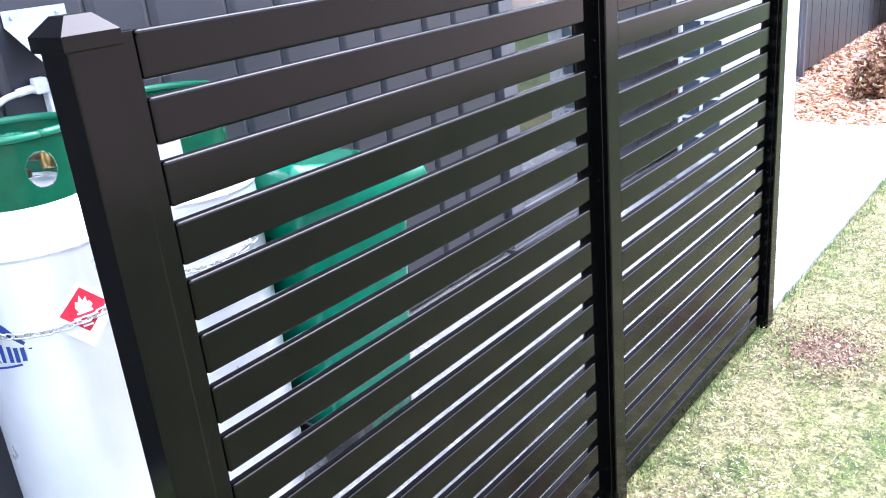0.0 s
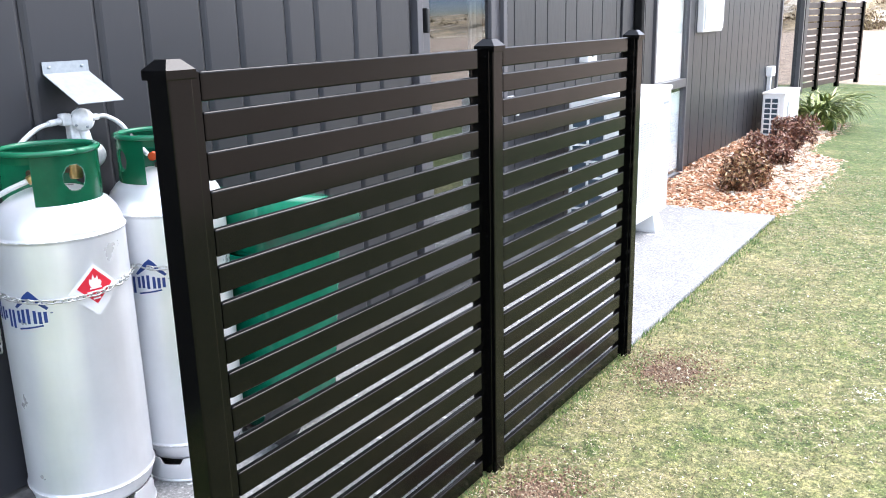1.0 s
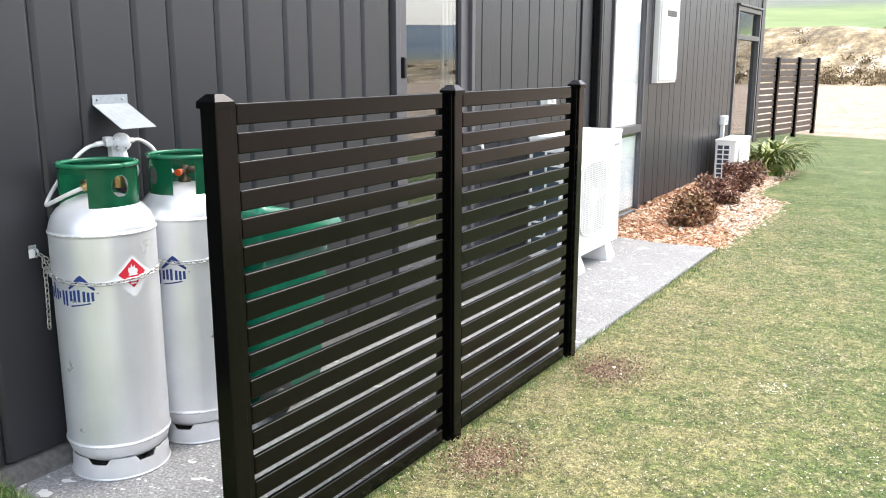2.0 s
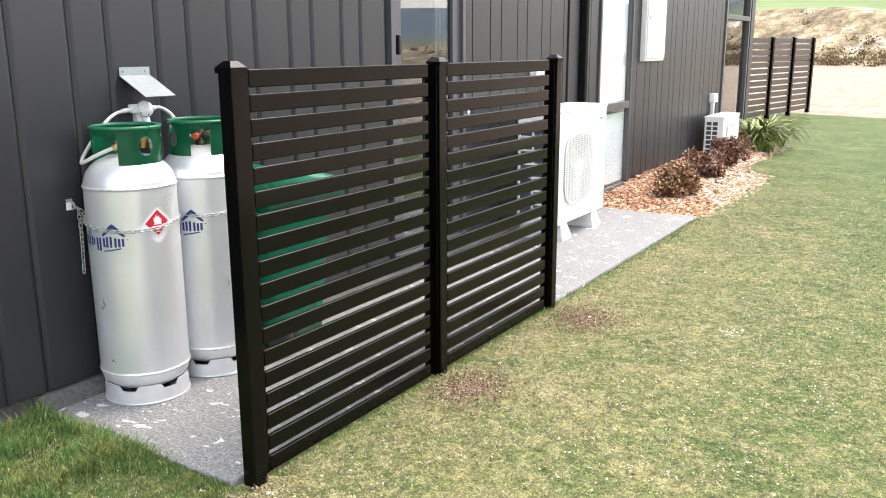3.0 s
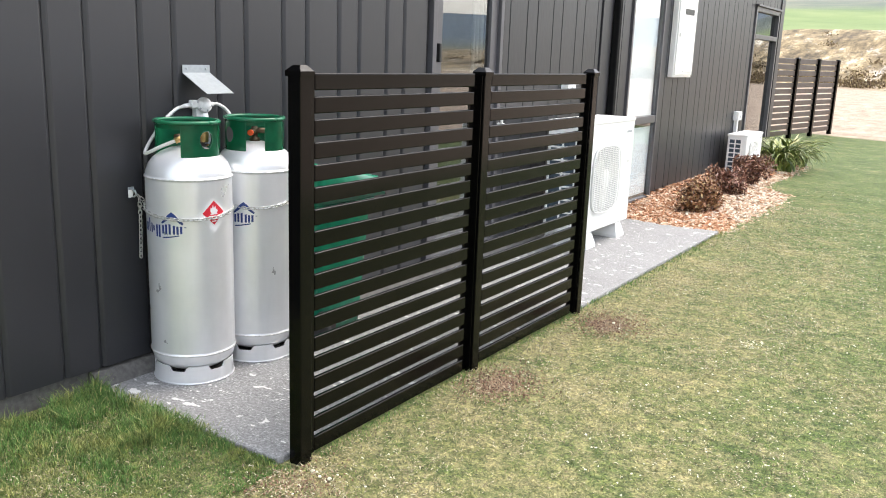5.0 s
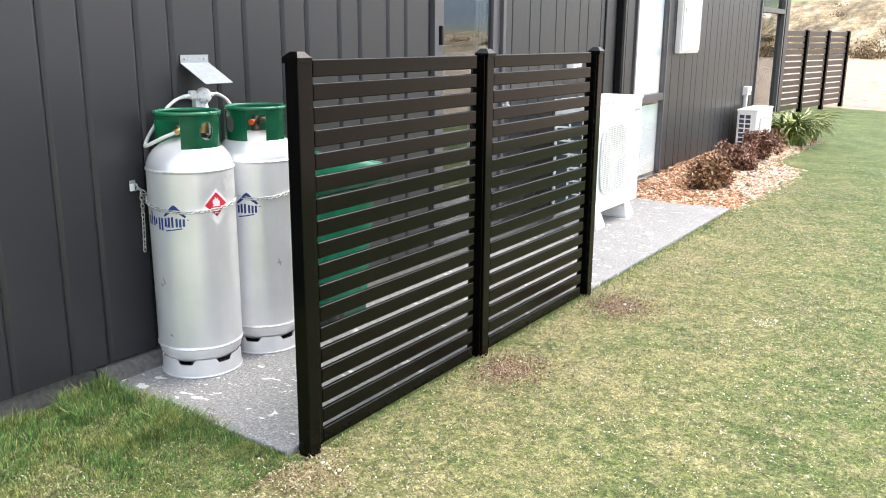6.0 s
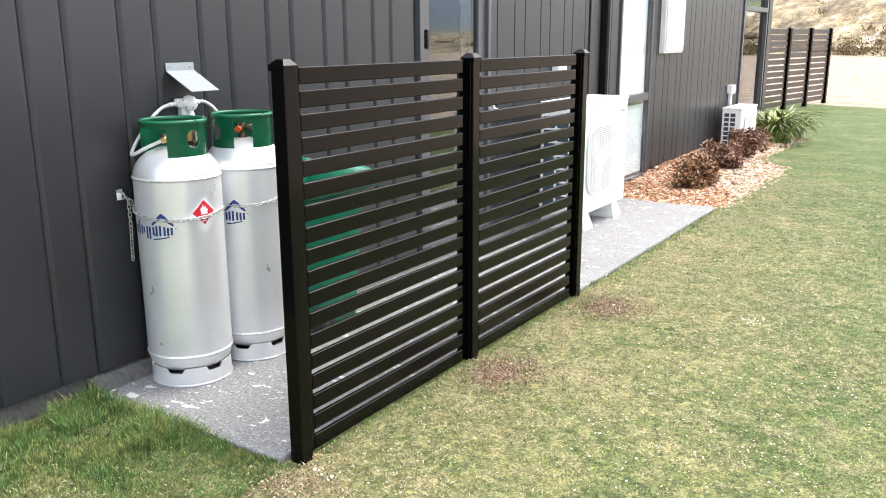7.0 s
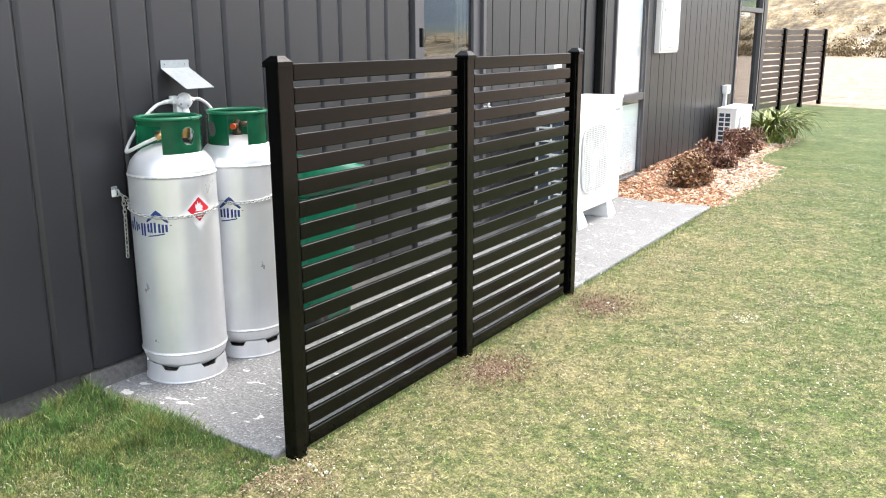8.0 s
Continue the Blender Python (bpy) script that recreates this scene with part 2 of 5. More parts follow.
M_INSIDE = plain("room_wall", (0.16, 0.155, 0.15), 0.9, 0, 0.06, 2)
M_ROOF = plain("dark_roofing", (0.04, 0.04, 0.045), 0.5)
M_SOIL = plain("bare_soil", (0.15, 0.092, 0.058), 0.95, 0, 0.65, 70, 0.8)
M_BLADE = blade_mat("lawn_blade", None, (0.30, 0.27, 0.15), 0.8)
M_LONG = blade_mat("long_grass_blade", (0.115, 0.22, 0.055), (0.27, 0.25, 0.12), 0.84)
M_CRUMB = island_mat("soil_crumb", [(0.0, (0.08, 0.042, 0.026)), (0.5, (0.26, 0.15, 0.09)), (1.0, (0.45, 0.32, 0.21))])
M_STRAW = island_mat("dry_straw", [(0.0, (0.09, 0.06, 0.035)), (0.35, (0.26, 0.21, 0.12)), (0.7, (0.46, 0.40, 0.25)), (1.0, (0.60, 0.55, 0.40))])
M_DAISY = plain("white_petals", (0.66, 0.65, 0.50), 0.8)
M_CHIP = island_mat("bark_chip", [(0.0, (0.22, 0.09, 0.04)), (0.3, (0.44, 0.20, 0.095)), (0.65, (0.58, 0.33, 0.185)), (1.0, (0.74, 0.56, 0.41))])
M_PALE = island_mat("weathered_chip", [(0.0, (0.38, 0.22, 0.12)), (0.3, (0.60, 0.42, 0.28)), (0.7, (0.72, 0.58, 0.44)), (1.0, (0.80, 0.70, 0.58))])
M_LEAFR = island_mat("bronze_leaf", [(0.0, (0.05, 0.026, 0.014)), (0.35, (0.20, 0.085, 0.042)), (0.7, (0.38, 0.19, 0.09)), (1.0, (0.60, 0.46, 0.24))], 0.4)
M_LEAFP = island_mat("purple_leaf", [(0.0, (0.04, 0.020, 0.014)), (0.4, (0.19, 0.075, 0.048)), (0.8, (0.36, 0.175, 0.11)), (1.0, (0.58, 0.42, 0.28))], 0.4)
M_STRAP = island_mat("strap_leaf", [(0.0, (0.04, 0.075, 0.018)), (0.35, (0.15, 0.21, 0.05)), (0.75, (0.32, 0.37, 0.10)), (1.0, (0.58, 0.54, 0.25))], 0.45)
M_SCRUB = island_mat("scrub_leaf", [(0.0, (0.08, 0.055, 0.03)), (0.5, (0.20, 0.135, 0.07)), (1.0, (0.32, 0.25, 0.12))])
M_TWIG = plain("twig", (0.09, 0.055, 0.035), 0.9)


# ---------------------------------------------------------------- mesh helpers
def part(name, bm, material, parent=None, label=""):
    """One mesh object from a bmesh, under a thing or a part."""
    me = bpy.data.meshes.new(name)
    bm.to_mesh(me)
    bm.free()
    me.materials.append(material)
    ob = new(name, me)
    if parent is not None:
        ob.parent = parent
    if label:
        ob["label"] = label
    return ob


def raw(name, verts, faces, material, parent=None, smooth=False):
    me = bpy.data.meshes.new(name)
    me.from_pydata(verts, [], faces)
    me.materials.append(material)
    if smooth:
        me.polygons.foreach_set("use_smooth", [True] * len(me.polygons))
    me.update()
    ob = new(name, me)
    if parent is not None:
        ob.parent = parent
    return ob


def thing(name, label, category, at=(0, 0, 0), rz=0.0, group="", kind=""):
    e = new(name)
    e.empty_display_size = 0.1
    e.matrix_world = pose(*at, 0, 0, rz)
    return tagged(e, label, category, group, kind)


def add_box(bm, lo, hi, bevel=0.0, m=None, seg=2):
    r = bmesh.ops.create_cube(bm, size=1)
    mid = [(a + b) / 2 for a, b in zip(lo, hi)]
    for v in r["verts"]:
        v.co = Vector((mid[i] + v.co[i] * (hi[i] - lo[i]) for i in range(3)))
    vs = r["verts"]
    if bevel:
        es = list({e for v in vs for e in v.link_edges})
        out = bmesh.ops.bevel(bm, geom=es, offset=bevel, segments=seg, affect="EDGES", profile=0.5)
        vs = list({v for f in out["faces"] for v in f.verts} | {v for v in vs if v.is_valid})
    if m is not None:
        seen = set()
        stack = [v for v in vs if v.is_valid]
        for v in stack:
            seen.add(v)
        for v in seen:
            v.co = m @ v.co
    return vs


def box(lo, hi, bevel=0.0, seg=2):
    bm = bmesh.new()
    add_box(bm, lo, hi, bevel, None, seg)
    return bm


def add_lathe(bm, profile, seg=48, cap=True, m=None):
    """Turns a profile of (radius, height) round the z axis."""
    rings = []
    for r, z in profile:
        ring = []
        for i in range(seg):
            a = 2 * math.pi * i / seg
            co = Vector((r * math.cos(a), r * math.sin(a), z))
            ring.append(bm.verts.new(m @ co if m is not None else co))
        rings.append(ring)
    for a, b in zip(rings, rings[1:]):
        for i in range(seg):
            f = bm.faces.new((a[i], a[(i + 1) % seg], b[(i + 1) % seg], b[i]))
            f.smooth = True
    if cap:
        bm.faces.new(list(reversed(rings[0])))
        bm.faces.new(rings[-1])


def lathe(profile, seg=48, cap=True, m=None):
    bm = bmesh.new()
    add_lathe(bm, profile, seg, cap, m)
    return bm


def smooth_path(points, steps=8):
    """Catmull-Rom points through the given ones."""
    p = [Vector(q) for q in points]
    p = [p[0] * 2 - p[1]] + p + [p[-1] * 2 - p[-2]]
    out = []
    for i in range(1, len(p) - 2):
        for k in range(steps):
            t = k / steps
            a, b, c, d = p[i - 1], p[i], p[i + 1], p[i + 2]
            out.append(0.5 * ((2 * b) + (c - a) * t + (2 * a - 5 * b + 4 * c - d) * t * t + (3 * b - a - 3 * c + d) * t ** 3))
    out.append(p[-2])
    return out


def add_tube(bm, pts, radius, seg=10):
    rings = []
    side = None
    for i, q in enumerate(pts):
        d = (pts[min(i + 1, len(pts) - 1)] - pts[max(i - 1, 0)]).normalized()
        if side is None:
            side = d.orthogonal().normalized()
        side = (side - d * side.dot(d)).normalized()
        up = d.cross(side)
        rings.append([bm.verts.new(q + radius * (math.cos(2 * math.pi * k / seg) * side + math.sin(2 * math.pi * k / seg) * up)) for k in range(seg)])
    for a, b in zip(rings, rings[1:]):
        for k in range(seg):
            f = bm.faces.new((a[k], a[(k + 1) % seg], b[(k + 1) % seg], b[k]))
            f.smooth = True
    bm.faces.new(list(reversed(rings[0])))
    bm.faces.new(rings[-1])


def tube(pts, radius, seg=10):
    bm = bmesh.new()
    add_tube(bm, pts, radius, seg)
    return bm


def add_link(bm, centre, along, side, half=0.0125, wide=0.0075, wire=0.0024):
    """One chain link: a stadium-shaped ring."""
    loop = []
    for k in range(12):
        a = 2 * math.pi * k / 12
        u = math.cos(a) * wide + math.copysign(half - wide, math.cos(a))
        loop.append(centre + along * u + side * (math.sin(a) * wide))
    nrm = along.cross(side).normalized()
    rings = []
    for k, q in enumerate(loop):
        d = (loop[(k + 1) % 12] - loop[k - 1]).normalized()
        s = d.cross(nrm)
        rings.append([bm.verts.new(q + wire * (math.cos(j * math.pi / 2.5) * s + math.sin(j * math.pi / 2.5) * nrm)) for j in range(5)])
    for k in range(12):
        a, b = rings[k], rings[(k + 1) % 12]
        for j in range(5):
            bm.faces.new((a[j], a[(j + 1) % 5], b[(j + 1) % 5], b[j])).smooth = True


def chain(points, pitch=0.0195):
    bm = bmesh.new()
    pts = smooth_path(points, 30)
    acc, flip, last = 0.0, False, pts[0]
    for a, b in zip(pts, pts[1:]):
        acc += (b - a).length
        if acc >= pitch:
            acc -= pitch
            d = (b - a).normalized()
            s = d.cross(Vector((0.37, 0.21, 0.9))).normalized()
            s = (s + d.cross(s) * 0.35).normalized()
            if flip:
                s = d.cross(s)
            add_link(bm, b, d, s)
            flip = not flip
    return bm


# ---------------------------------------------------------------- ground

def height(x, y):
    r = math.hypot(x, y)
    ang = math.atan2(y, x)
    z = 0.0

    def step(a, b):
        t = min(1, max(0, (r - a) / (b - a)))
        return t * t * (3 - 2 * t)

    g = min(1, max(0, (84 - math.degrees(ang)) / 14)) if ang > -1.2 else 0.0     # lower bank, higher far range towards +x
    n1 = noise.noise((x * 0.03, y * 0.03, 0))
    n2 = noise.noise((x * 0.11, y * 0.11, 4))
    bank = step(70 + 8 * n1, 108 + 8 * n1)
    z += bank * (5.6 + 1.2 * n1) * (1 - 0.65 * g) + (0.9 * n2 * bank if r < 130 else 0)
    z += step(108, 330) * 17 * (1 - 0.95 * g)
    if r > 240:
        ridge = 0.5 + 0.5 * noise.noise((math.cos(ang) * 2.1, math.sin(ang) * 2.1, 7)) + 0.25 * noise.noise((math.cos(ang) * 6, math.sin(ang) * 6, 2))
        z += step(240, 900) * (30 + 52 * ridge) * (1 - 0.9 * g) + step(700, 1900) * (40 + 60 * ridge) * (1 + 0.1 * g)
        z += step(300, 700) * 10 * noise.noise((x * 0.006, y * 0.006, 3))
    return z


def build_ground():
    radii = [0.0, 2, 4, 7, 11, 16, 22, 30, 40, 52, 62] + [66 + 2.2 * i for i in range(24)] + [125, 140, 160, 185, 215, 240, 270, 310, 360, 420, 500, 600, 720, 860, 1020, 1200, 1450, 1700, 2000, 2600]
    seg = 240
    verts, faces = [(0, 0, 0.018)], []
    for r in radii[1:]:
        for k in range(seg):
            a = 2 * math.pi * k / seg
            x, y = r * math.cos(a), r * math.sin(a)
            verts.append((x, y, height(x, y) + 0.018))
    for k in range(seg):
        faces.append((0, 1 + k, 1 + (k + 1) % seg))
    for i in range(len(radii) - 2):
        a, b = 1 + i * seg, 1 + (i + 1) * seg
        for k in range(seg):
            faces.append((a + k, b + k, b + (k + 1) % seg, a + (k + 1) % seg))
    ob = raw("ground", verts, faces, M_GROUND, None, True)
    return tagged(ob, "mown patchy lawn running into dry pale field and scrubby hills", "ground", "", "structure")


build_ground()

SLAB_Z = 0.045
SLAB = (-1.975, 1.61, -0.808, 7.15)


def build_slab():
    """The path, set back a little where the screen stands along its edge."""
    x0, y0, x1, y1 = SLAB
    bm = bmesh.new()
    low = [bm.verts.new((x, y, -0.08)) for x, y in ((x0, y0), (x1 - 0.048, y0), (x1 - 0.048, 4.14), (x1, 4.14), (x1, y1), (x0, y1))]
    base = bm.faces.new(low)
    top = bmesh.ops.extrude_face_region(bm, geom=[base])
    lid = [v for v in top["geom"] if isinstance(v, bmesh.types.BMVert)]
    for v in lid:
        v.co.z = SLAB_Z
    rim = [e for e in bm.edges if e.verts[0] in lid and e.verts[1] in lid]
    bmesh.ops.bevel(bm, geom=rim, offset=0.008, segments=2, affect="EDGES", profile=0.5)
    bmesh.ops.recalc_face_normals(bm, faces=bm.faces[:])
    ob = part("pavement", bm, M_CONC)
    return tagged(ob, "rough grey concrete path with white splashes along the house", "path", "", "structure")


build_slab()

# ---------------------------------------------------------------- house
WX = -1.95            # face of the boards
BOARD_Z0, WALL_TOP = 0.12, 2.75
Y0, Y1 = 0.1, 13.82
OPEN = [("door", 4.13, 5.05, 0.12, 2.30), ("win", 7.56, 8.48, 0.05, 2.27), ("win2", 12.21, 13.66, 0.22, 2.32)]


def build_walls():
    bm = bmesh.new()
    # backing, with real openings
    ys = [Y0] + [v for o in OPEN for v in (o[1], o[2])] + [Y1]
    for i in range(0, len(ys), 2):
        add_box(bm, (WX - 0.16, ys[i], BOARD_Z0), (WX - 0.02, ys[i + 1], WALL_TOP))
    for _, a, b, z0, z1 in OPEN:
        add_box(bm, (WX - 0.16, a, z1), (WX - 0.02, b, WALL_TOP))
        if z0 > BOARD_Z0 + 0.01:
            add_box(bm, (WX - 0.16, a, BOARD_Z0), (WX - 0.02, b, z0))
    w = tagged(part("wall_east", bm, M_BACK), "charcoal vertical board cladding on the long house wall", "wall", "", "structure")
    bm = bmesh.new()
    add_box(bm, (WX - 0.30, Y0, -0.2), (WX - 0.03, Y1, BOARD_Z0 - 0.002))
    sec = [(WX - 0.03, 0.112), (WX + 0.004, 0.104), (WX + 0.05, SLAB_Z - 0.004), (WX - 0.03, SLAB_Z - 0.004)]
    ends = [[bm.verts.new((x, y, z)) for x, z in sec] for y in (SLAB[1], SLAB[3])]
    for k in range(4):
        bm.faces.new((ends[0][k], ends[0][(k + 1) % 4], ends[1][(k + 1) % 4], ends[1][k]))
    bm.faces.new(ends[0])
    bm.faces.new(list(reversed(ends[1])))
    tagged(part("foundation", bm, M_FOUND), "grey concrete foundation edge under the cladding", "foundation", "", "structure")
    for nm, lo, hi in (("wall_south", (-9.0, Y0 - 0.15, -0.2), (WX - 0.02, Y0, WALL_TOP)),
                       ("wall_north", (-9.0, Y1, -0.2), (WX - 0.004, Y1 + 0.12, WALL_TOP)),
                       ("wall_west", (-9.15, Y0 - 0.15, -0.2), (-9.0, Y1 + 0.12, WALL_TOP))):
        tagged(part(nm, box(lo, hi), M_CLAD), "charcoal clad outer house wall", "wall", "", "structure")
    tagged(part("wall_inner", box((-5.2, Y0, 0.1), (-5.1, Y1, WALL_TOP)), M_INSIDE), "pale plastered inner room wall", "wall", "", "structure")
    tagged(part("floor", box((-9.0, Y0, 0.02), (WX - 0.32, Y1, 0.1)), M_INSIDE), "plain pale room floor", "floor", "", "structure")
    tagged(part("ceiling", box((-9.0, Y0, WALL_TOP), (WX - 0.02, Y1, WALL_TOP + 0.05)), M_INSIDE), "plain pale room ceiling", "ceiling", "", "structure")
    bm = bmesh.new()
    v = [bm.verts.new(c) for c in ((-1.75, Y0 - 0.3, 2.8), (-9.3, Y0 - 0.3, 2.8), (-5.5, Y0 - 0.3, 4.1), (-1.75, Y1 + 0.3, 2.8), (-9.3, Y1 + 0.3, 2.8), (-5.5, Y1 + 0.3, 4.1))]
    for f in ((0, 2, 5, 3), (2, 1, 4, 5), (0, 1, 2), (3, 5, 4), (1, 0, 3, 4)):
        bm.faces.new([v[i] for i in f])
    tagged(part("roof", bm, M_ROOF), "dark metal gable roof of the house", "roof", "", "structure")
    return w


WALL = build_walls()


def board_mesh(width, z0, z1, c, cache={}):
    key = (round(width, 3), round(z0, 3), round(z1, 3), c)
    if key not in cache:
        h = width / 2
        sec = [(-0.02, -h), (-0.02, h), (-0.012, h), (-0.003, h - c), (0, h - c * 1.6), (0, -h + c * 1.6), (-0.003, -h + c), (-0.012, -h)]
        n = len(sec)
        verts = [(x, y, z) for z in (z0, z1) for x, y in sec]
        faces = [tuple(range(n)), tuple(range(2 * n - 1, n - 1, -1))] + [((i + 1) % n, i, n + i, n + (i + 1) % n) for i in range(n)]
        me = bpy.data.meshes.new("plank")
        me.from_pydata(verts, [], faces)
        me.materials.append(M_CLAD)
        me.update()
        cache[key] = me
    return cache[key]


def build_boards():
    first, wide, narrow = 1.492, 0.177, 0.2585      # joint, then alternate widths
    joints, y, k = [], first, 0
    while y < Y1:
        joints.append(y)
        y += wide if k % 2 == 0 else narrow
        k += 1
    y, k = first, 1
    while y > Y0:
        y -= wide if k % 2 == 0 else narrow
        joints.insert(0, max(y, Y0))
        k += 1
    # the rhythm starts afresh after the door and after the tall window
    joints = [j for j in joints if j < 5.0]
    for start, stop in ((5.16, 7.55), (8.66, Y1 - 0.1)):
        y, k = start, 0
        while y < stop:
            joints.append(y)
            y += 0.268 if k % 2 == 0 else 0.170
            k += 1
    joints.append(Y1 - 0.09)
    cuts = sorted(set(joints))

    def put(a, b, z0, z1):
        if b - a < 0.02:
            return
        ob = new("plank", board_mesh(b - a - (0.006 if a > 4 else 0.002), z0, z1, 0.003 if a > 4 else 0.012))
        ob.matrix_world = pose(WX, (a + b) / 2, 0)
        ob.parent = WALL

    for a, b in zip(cuts, cuts[1:]):
        spans = [(a, b, BOARD_Z0, WALL_TOP)]
        for _, oa, ob_, z0, z1 in OPEN:
            oa, ob_ = oa - 0.02, ob_ + 0.02
            nxt = []
            for s in spans:
                if s[1] <= oa or s[0] >= ob_ or s[3] < WALL_TOP or s[2] > BOARD_Z0:
                    nxt.append(s)
                    continue
                if s[0] < oa:
                    nxt.append((s[0], oa, BOARD_Z0, WALL_TOP))
                if s[1] > ob_:
                    nxt.append((ob_, s[1], BOARD_Z0, WALL_TOP))
                lo, hi = max(s[0], oa), min(s[1], ob_)
                nxt.append((lo, hi, z1 + 0.03, WALL_TOP))
                if z0 > BOARD_Z0 + 0.05:
                    nxt.append((lo, hi, BOARD_Z0, z0 - 0.03))
            spans = nxt
        for s in spans:
            if s[1] > 6.83 and s[0] < 7.05 and s[3] == WALL_TOP:
                if s[0] < 6.83:
                    put(s[0], 6.83, s[2], s[3])
                if s[1] > 7.05:
                    put(7.05, s[1], s[2], s[3])
                continue
            put(*s)


tagged(part("trim", box((WX - 0.015, 6.835, BOARD_Z0), (WX + 0.014, 7.045, WALL_TOP), 0.004), M_CLAD), "wide charcoal cover board at the wall joint", "trim", "", "structure")
tagged(part("corner_trim", box((WX - 0.02, Y1 - 0.085, BOARD_Z0), (WX + 0.014, Y1 + 0.135, WALL_TOP), 0.004), M_CLAD), "charcoal corner board at the house end", "trim", "", "structure")


def frame_bars(name, y0, y1, z0, z1, parent, w=0.05, x0=-0.07, x1=0.018):
    bm = bmesh.new()
    add_box(bm, (WX + x0, y0, z0), (WX + x1, y0 + w, z1), 0.003)
    add_box(bm, (WX + x0, y1 - w, z0), (WX + x1, y1, z1), 0.003)
    add_box(bm, (WX + x0, y0 + w, z1 - w), (WX + x1 - 0.002, y1 - w, z1), 0.003)
    add_box(bm, (WX + x0, y0 + w, z0), (WX + x1 - 0.002, y1 - w, z0 + w), 0.003)
    return part(name, bm, M_FRAME, parent)


def pane(y0, y1, z0, z1, parent, x=-0.035, mat=None):
    ob = part("pane", box((WX + x - 0.004, y0, z0), (WX + x, y1, z1)), mat or M_GLASS, parent)
    ob.visible_shadow = False
    return ob


def build_openings():
    # sliding door
    d = thing("door_1", "grey aluminium sliding glass door reflecting hills", "door", kind="structure")
    frame_bars("frame", 4.135, 5.045, 0.125, 2.295, d, 0.045)
    frame_bars("sash", 4.182, 4.998, 0.172, 2.248, d, 0.095, -0.055, -0.008)
    pane(4.277, 4.903, 0.267, 2.153, d, -0.03)
    bm = bmesh.new()
    add_box(bm, (WX - 0.009, 4.214, 1.455), (WX + 0.022, 4.24, 1.575), 0.006)
    part("handle", bm, M_BLACK, d, "black door pull")
    part("sill", box((WX - 0.1, 4.12, 0.09), (WX + 0.045, 5.06, 0.123), 0.004), M_FRAME, d)
    # pleated curtain behind the glass
    bm = bmesh.new()
    rows = []
    for i in range(41):
        y = 4.94 + 0.40 * i / 40
        x = WX - 0.19 + 0.022 * math.sin(i * 1.25)
        rows.append([bm.verts.new((x, y, z)) for z in (0.14, 2.4)])
    for a, b in zip(rows, rows[1:]):
        bm.faces.new((a[0], b[0], b[1], a[1])).smooth = True
    c = part("curtain", bm, M_CURTAIN)
    mod = c.modifiers.new("thick", "SOLIDIFY")
    mod.thickness = 0.003
    tagged(c, "pale pleated curtain behind the sliding door", "curtain")
    # tall window with blinds
    w = thing("window_1", "tall grey aluminium window with white blinds drawn behind", "window", kind="structure")
    frame_bars("window_frame", 7.565, 8.475, 0.055, 2.265, w, 0.035)
    part("transom", box((WX - 0.07, 7.601, 0.875), (WX + 0.014, 8.439, 0.95), 0.003), M_FRAME, w)
    pane(7.601, 8.439, 0.951, 2.229, w, -0.012, M_CLEAR)
    pane(7.601, 8.439, 0.091, 0.874, w, -0.012, M_CLEAR)
    part("window_sill", box((WX - 0.02, 7.54, 0.02), (WX + 0.05, 8.50, 0.053), 0.005), M_FRAME, w)
    r = part("roller_blind", box((WX - 0.048, 7.602, 0.952), (WX - 0.044, 8.438, 2.228)), M_BLIND)
    tagged(r, "white translucent roller blind drawn behind the upper pane", "blind")
    v = thing("venetian_blind", "white venetian blind lowered behind the lower pane", "blind")
    for i in range(26):
        s = part("slat", box((-0.002, -0.416, -0.0155), (0.002, 0.416, 0.0155)), M_BLIND, v)
        s.matrix_local = pose(WX - 0.042, 8.02, 0.107 + i * 0.0285, 0, 12, 0)
    # far window with a top light
    w = thing("window_2", "grey aluminium window with a top light, reflecting pale field", "window", kind="structure")
    frame_bars("window_frame", 12.215, 13.655, 0.225, 2.315, w, 0.06)
    part("transom", box((WX - 0.07, 12.276, 1.875), (WX + 0.02, 13.594, 1.94), 0.003), M_FRAME, w)
    pane(12.276, 13.594, 1.941, 2.254, w)
    pane(12.276, 13.594, 0.286, 1.874, w)
    part("head_flashing", box((WX - 0.02, 12.18, 2.318), (WX + 0.05, 13.69, 2.345), 0.003), M_FRAME, w)


build_openings()


def build_downpipe():
    ob = part("downpipe", box((WX + 0.004, 7.085, 0.06), (WX + 0.068, 7.15, WALL_TOP), 0.012, 3), M_PIPE)
    tagged(ob, "matt black downpipe fixed to the charcoal wall", "pipe")


build_downpipe()


# ---------------------------------------------------------------- slatted screens
def post_mesh(h, w=0.066):
    return box((-w / 2, -w / 2, 0), (w / 2, w / 2, h), 0.003)


def cap_mesh(w=0.078, z=0.0):
    bm = bmesh.new()
    rings = []
    for s, dz in ((w / 2 - 0.001, 0), (w / 2, 0.002), (w / 2, 0.018), (w / 2 - 0.002, 0.020), (w * 0.25, 0.036), (w * 0.23, 0.0375)):
        rings.append([bm.verts.new((sx * s, sy * s, z + dz)) for sx, sy in ((-1, -1), (1, -1), (1, 1), (-1, 1))])
    for a, b in zip(rings, rings[1:]):
        for k in range(4):
            bm.faces.new((a[k], a[(k + 1) % 4], b[(k + 1) % 4], b[k]))
    bm.faces.new(rings[-1])
    bm.faces.new(list(reversed(rings[0])))
    return bm


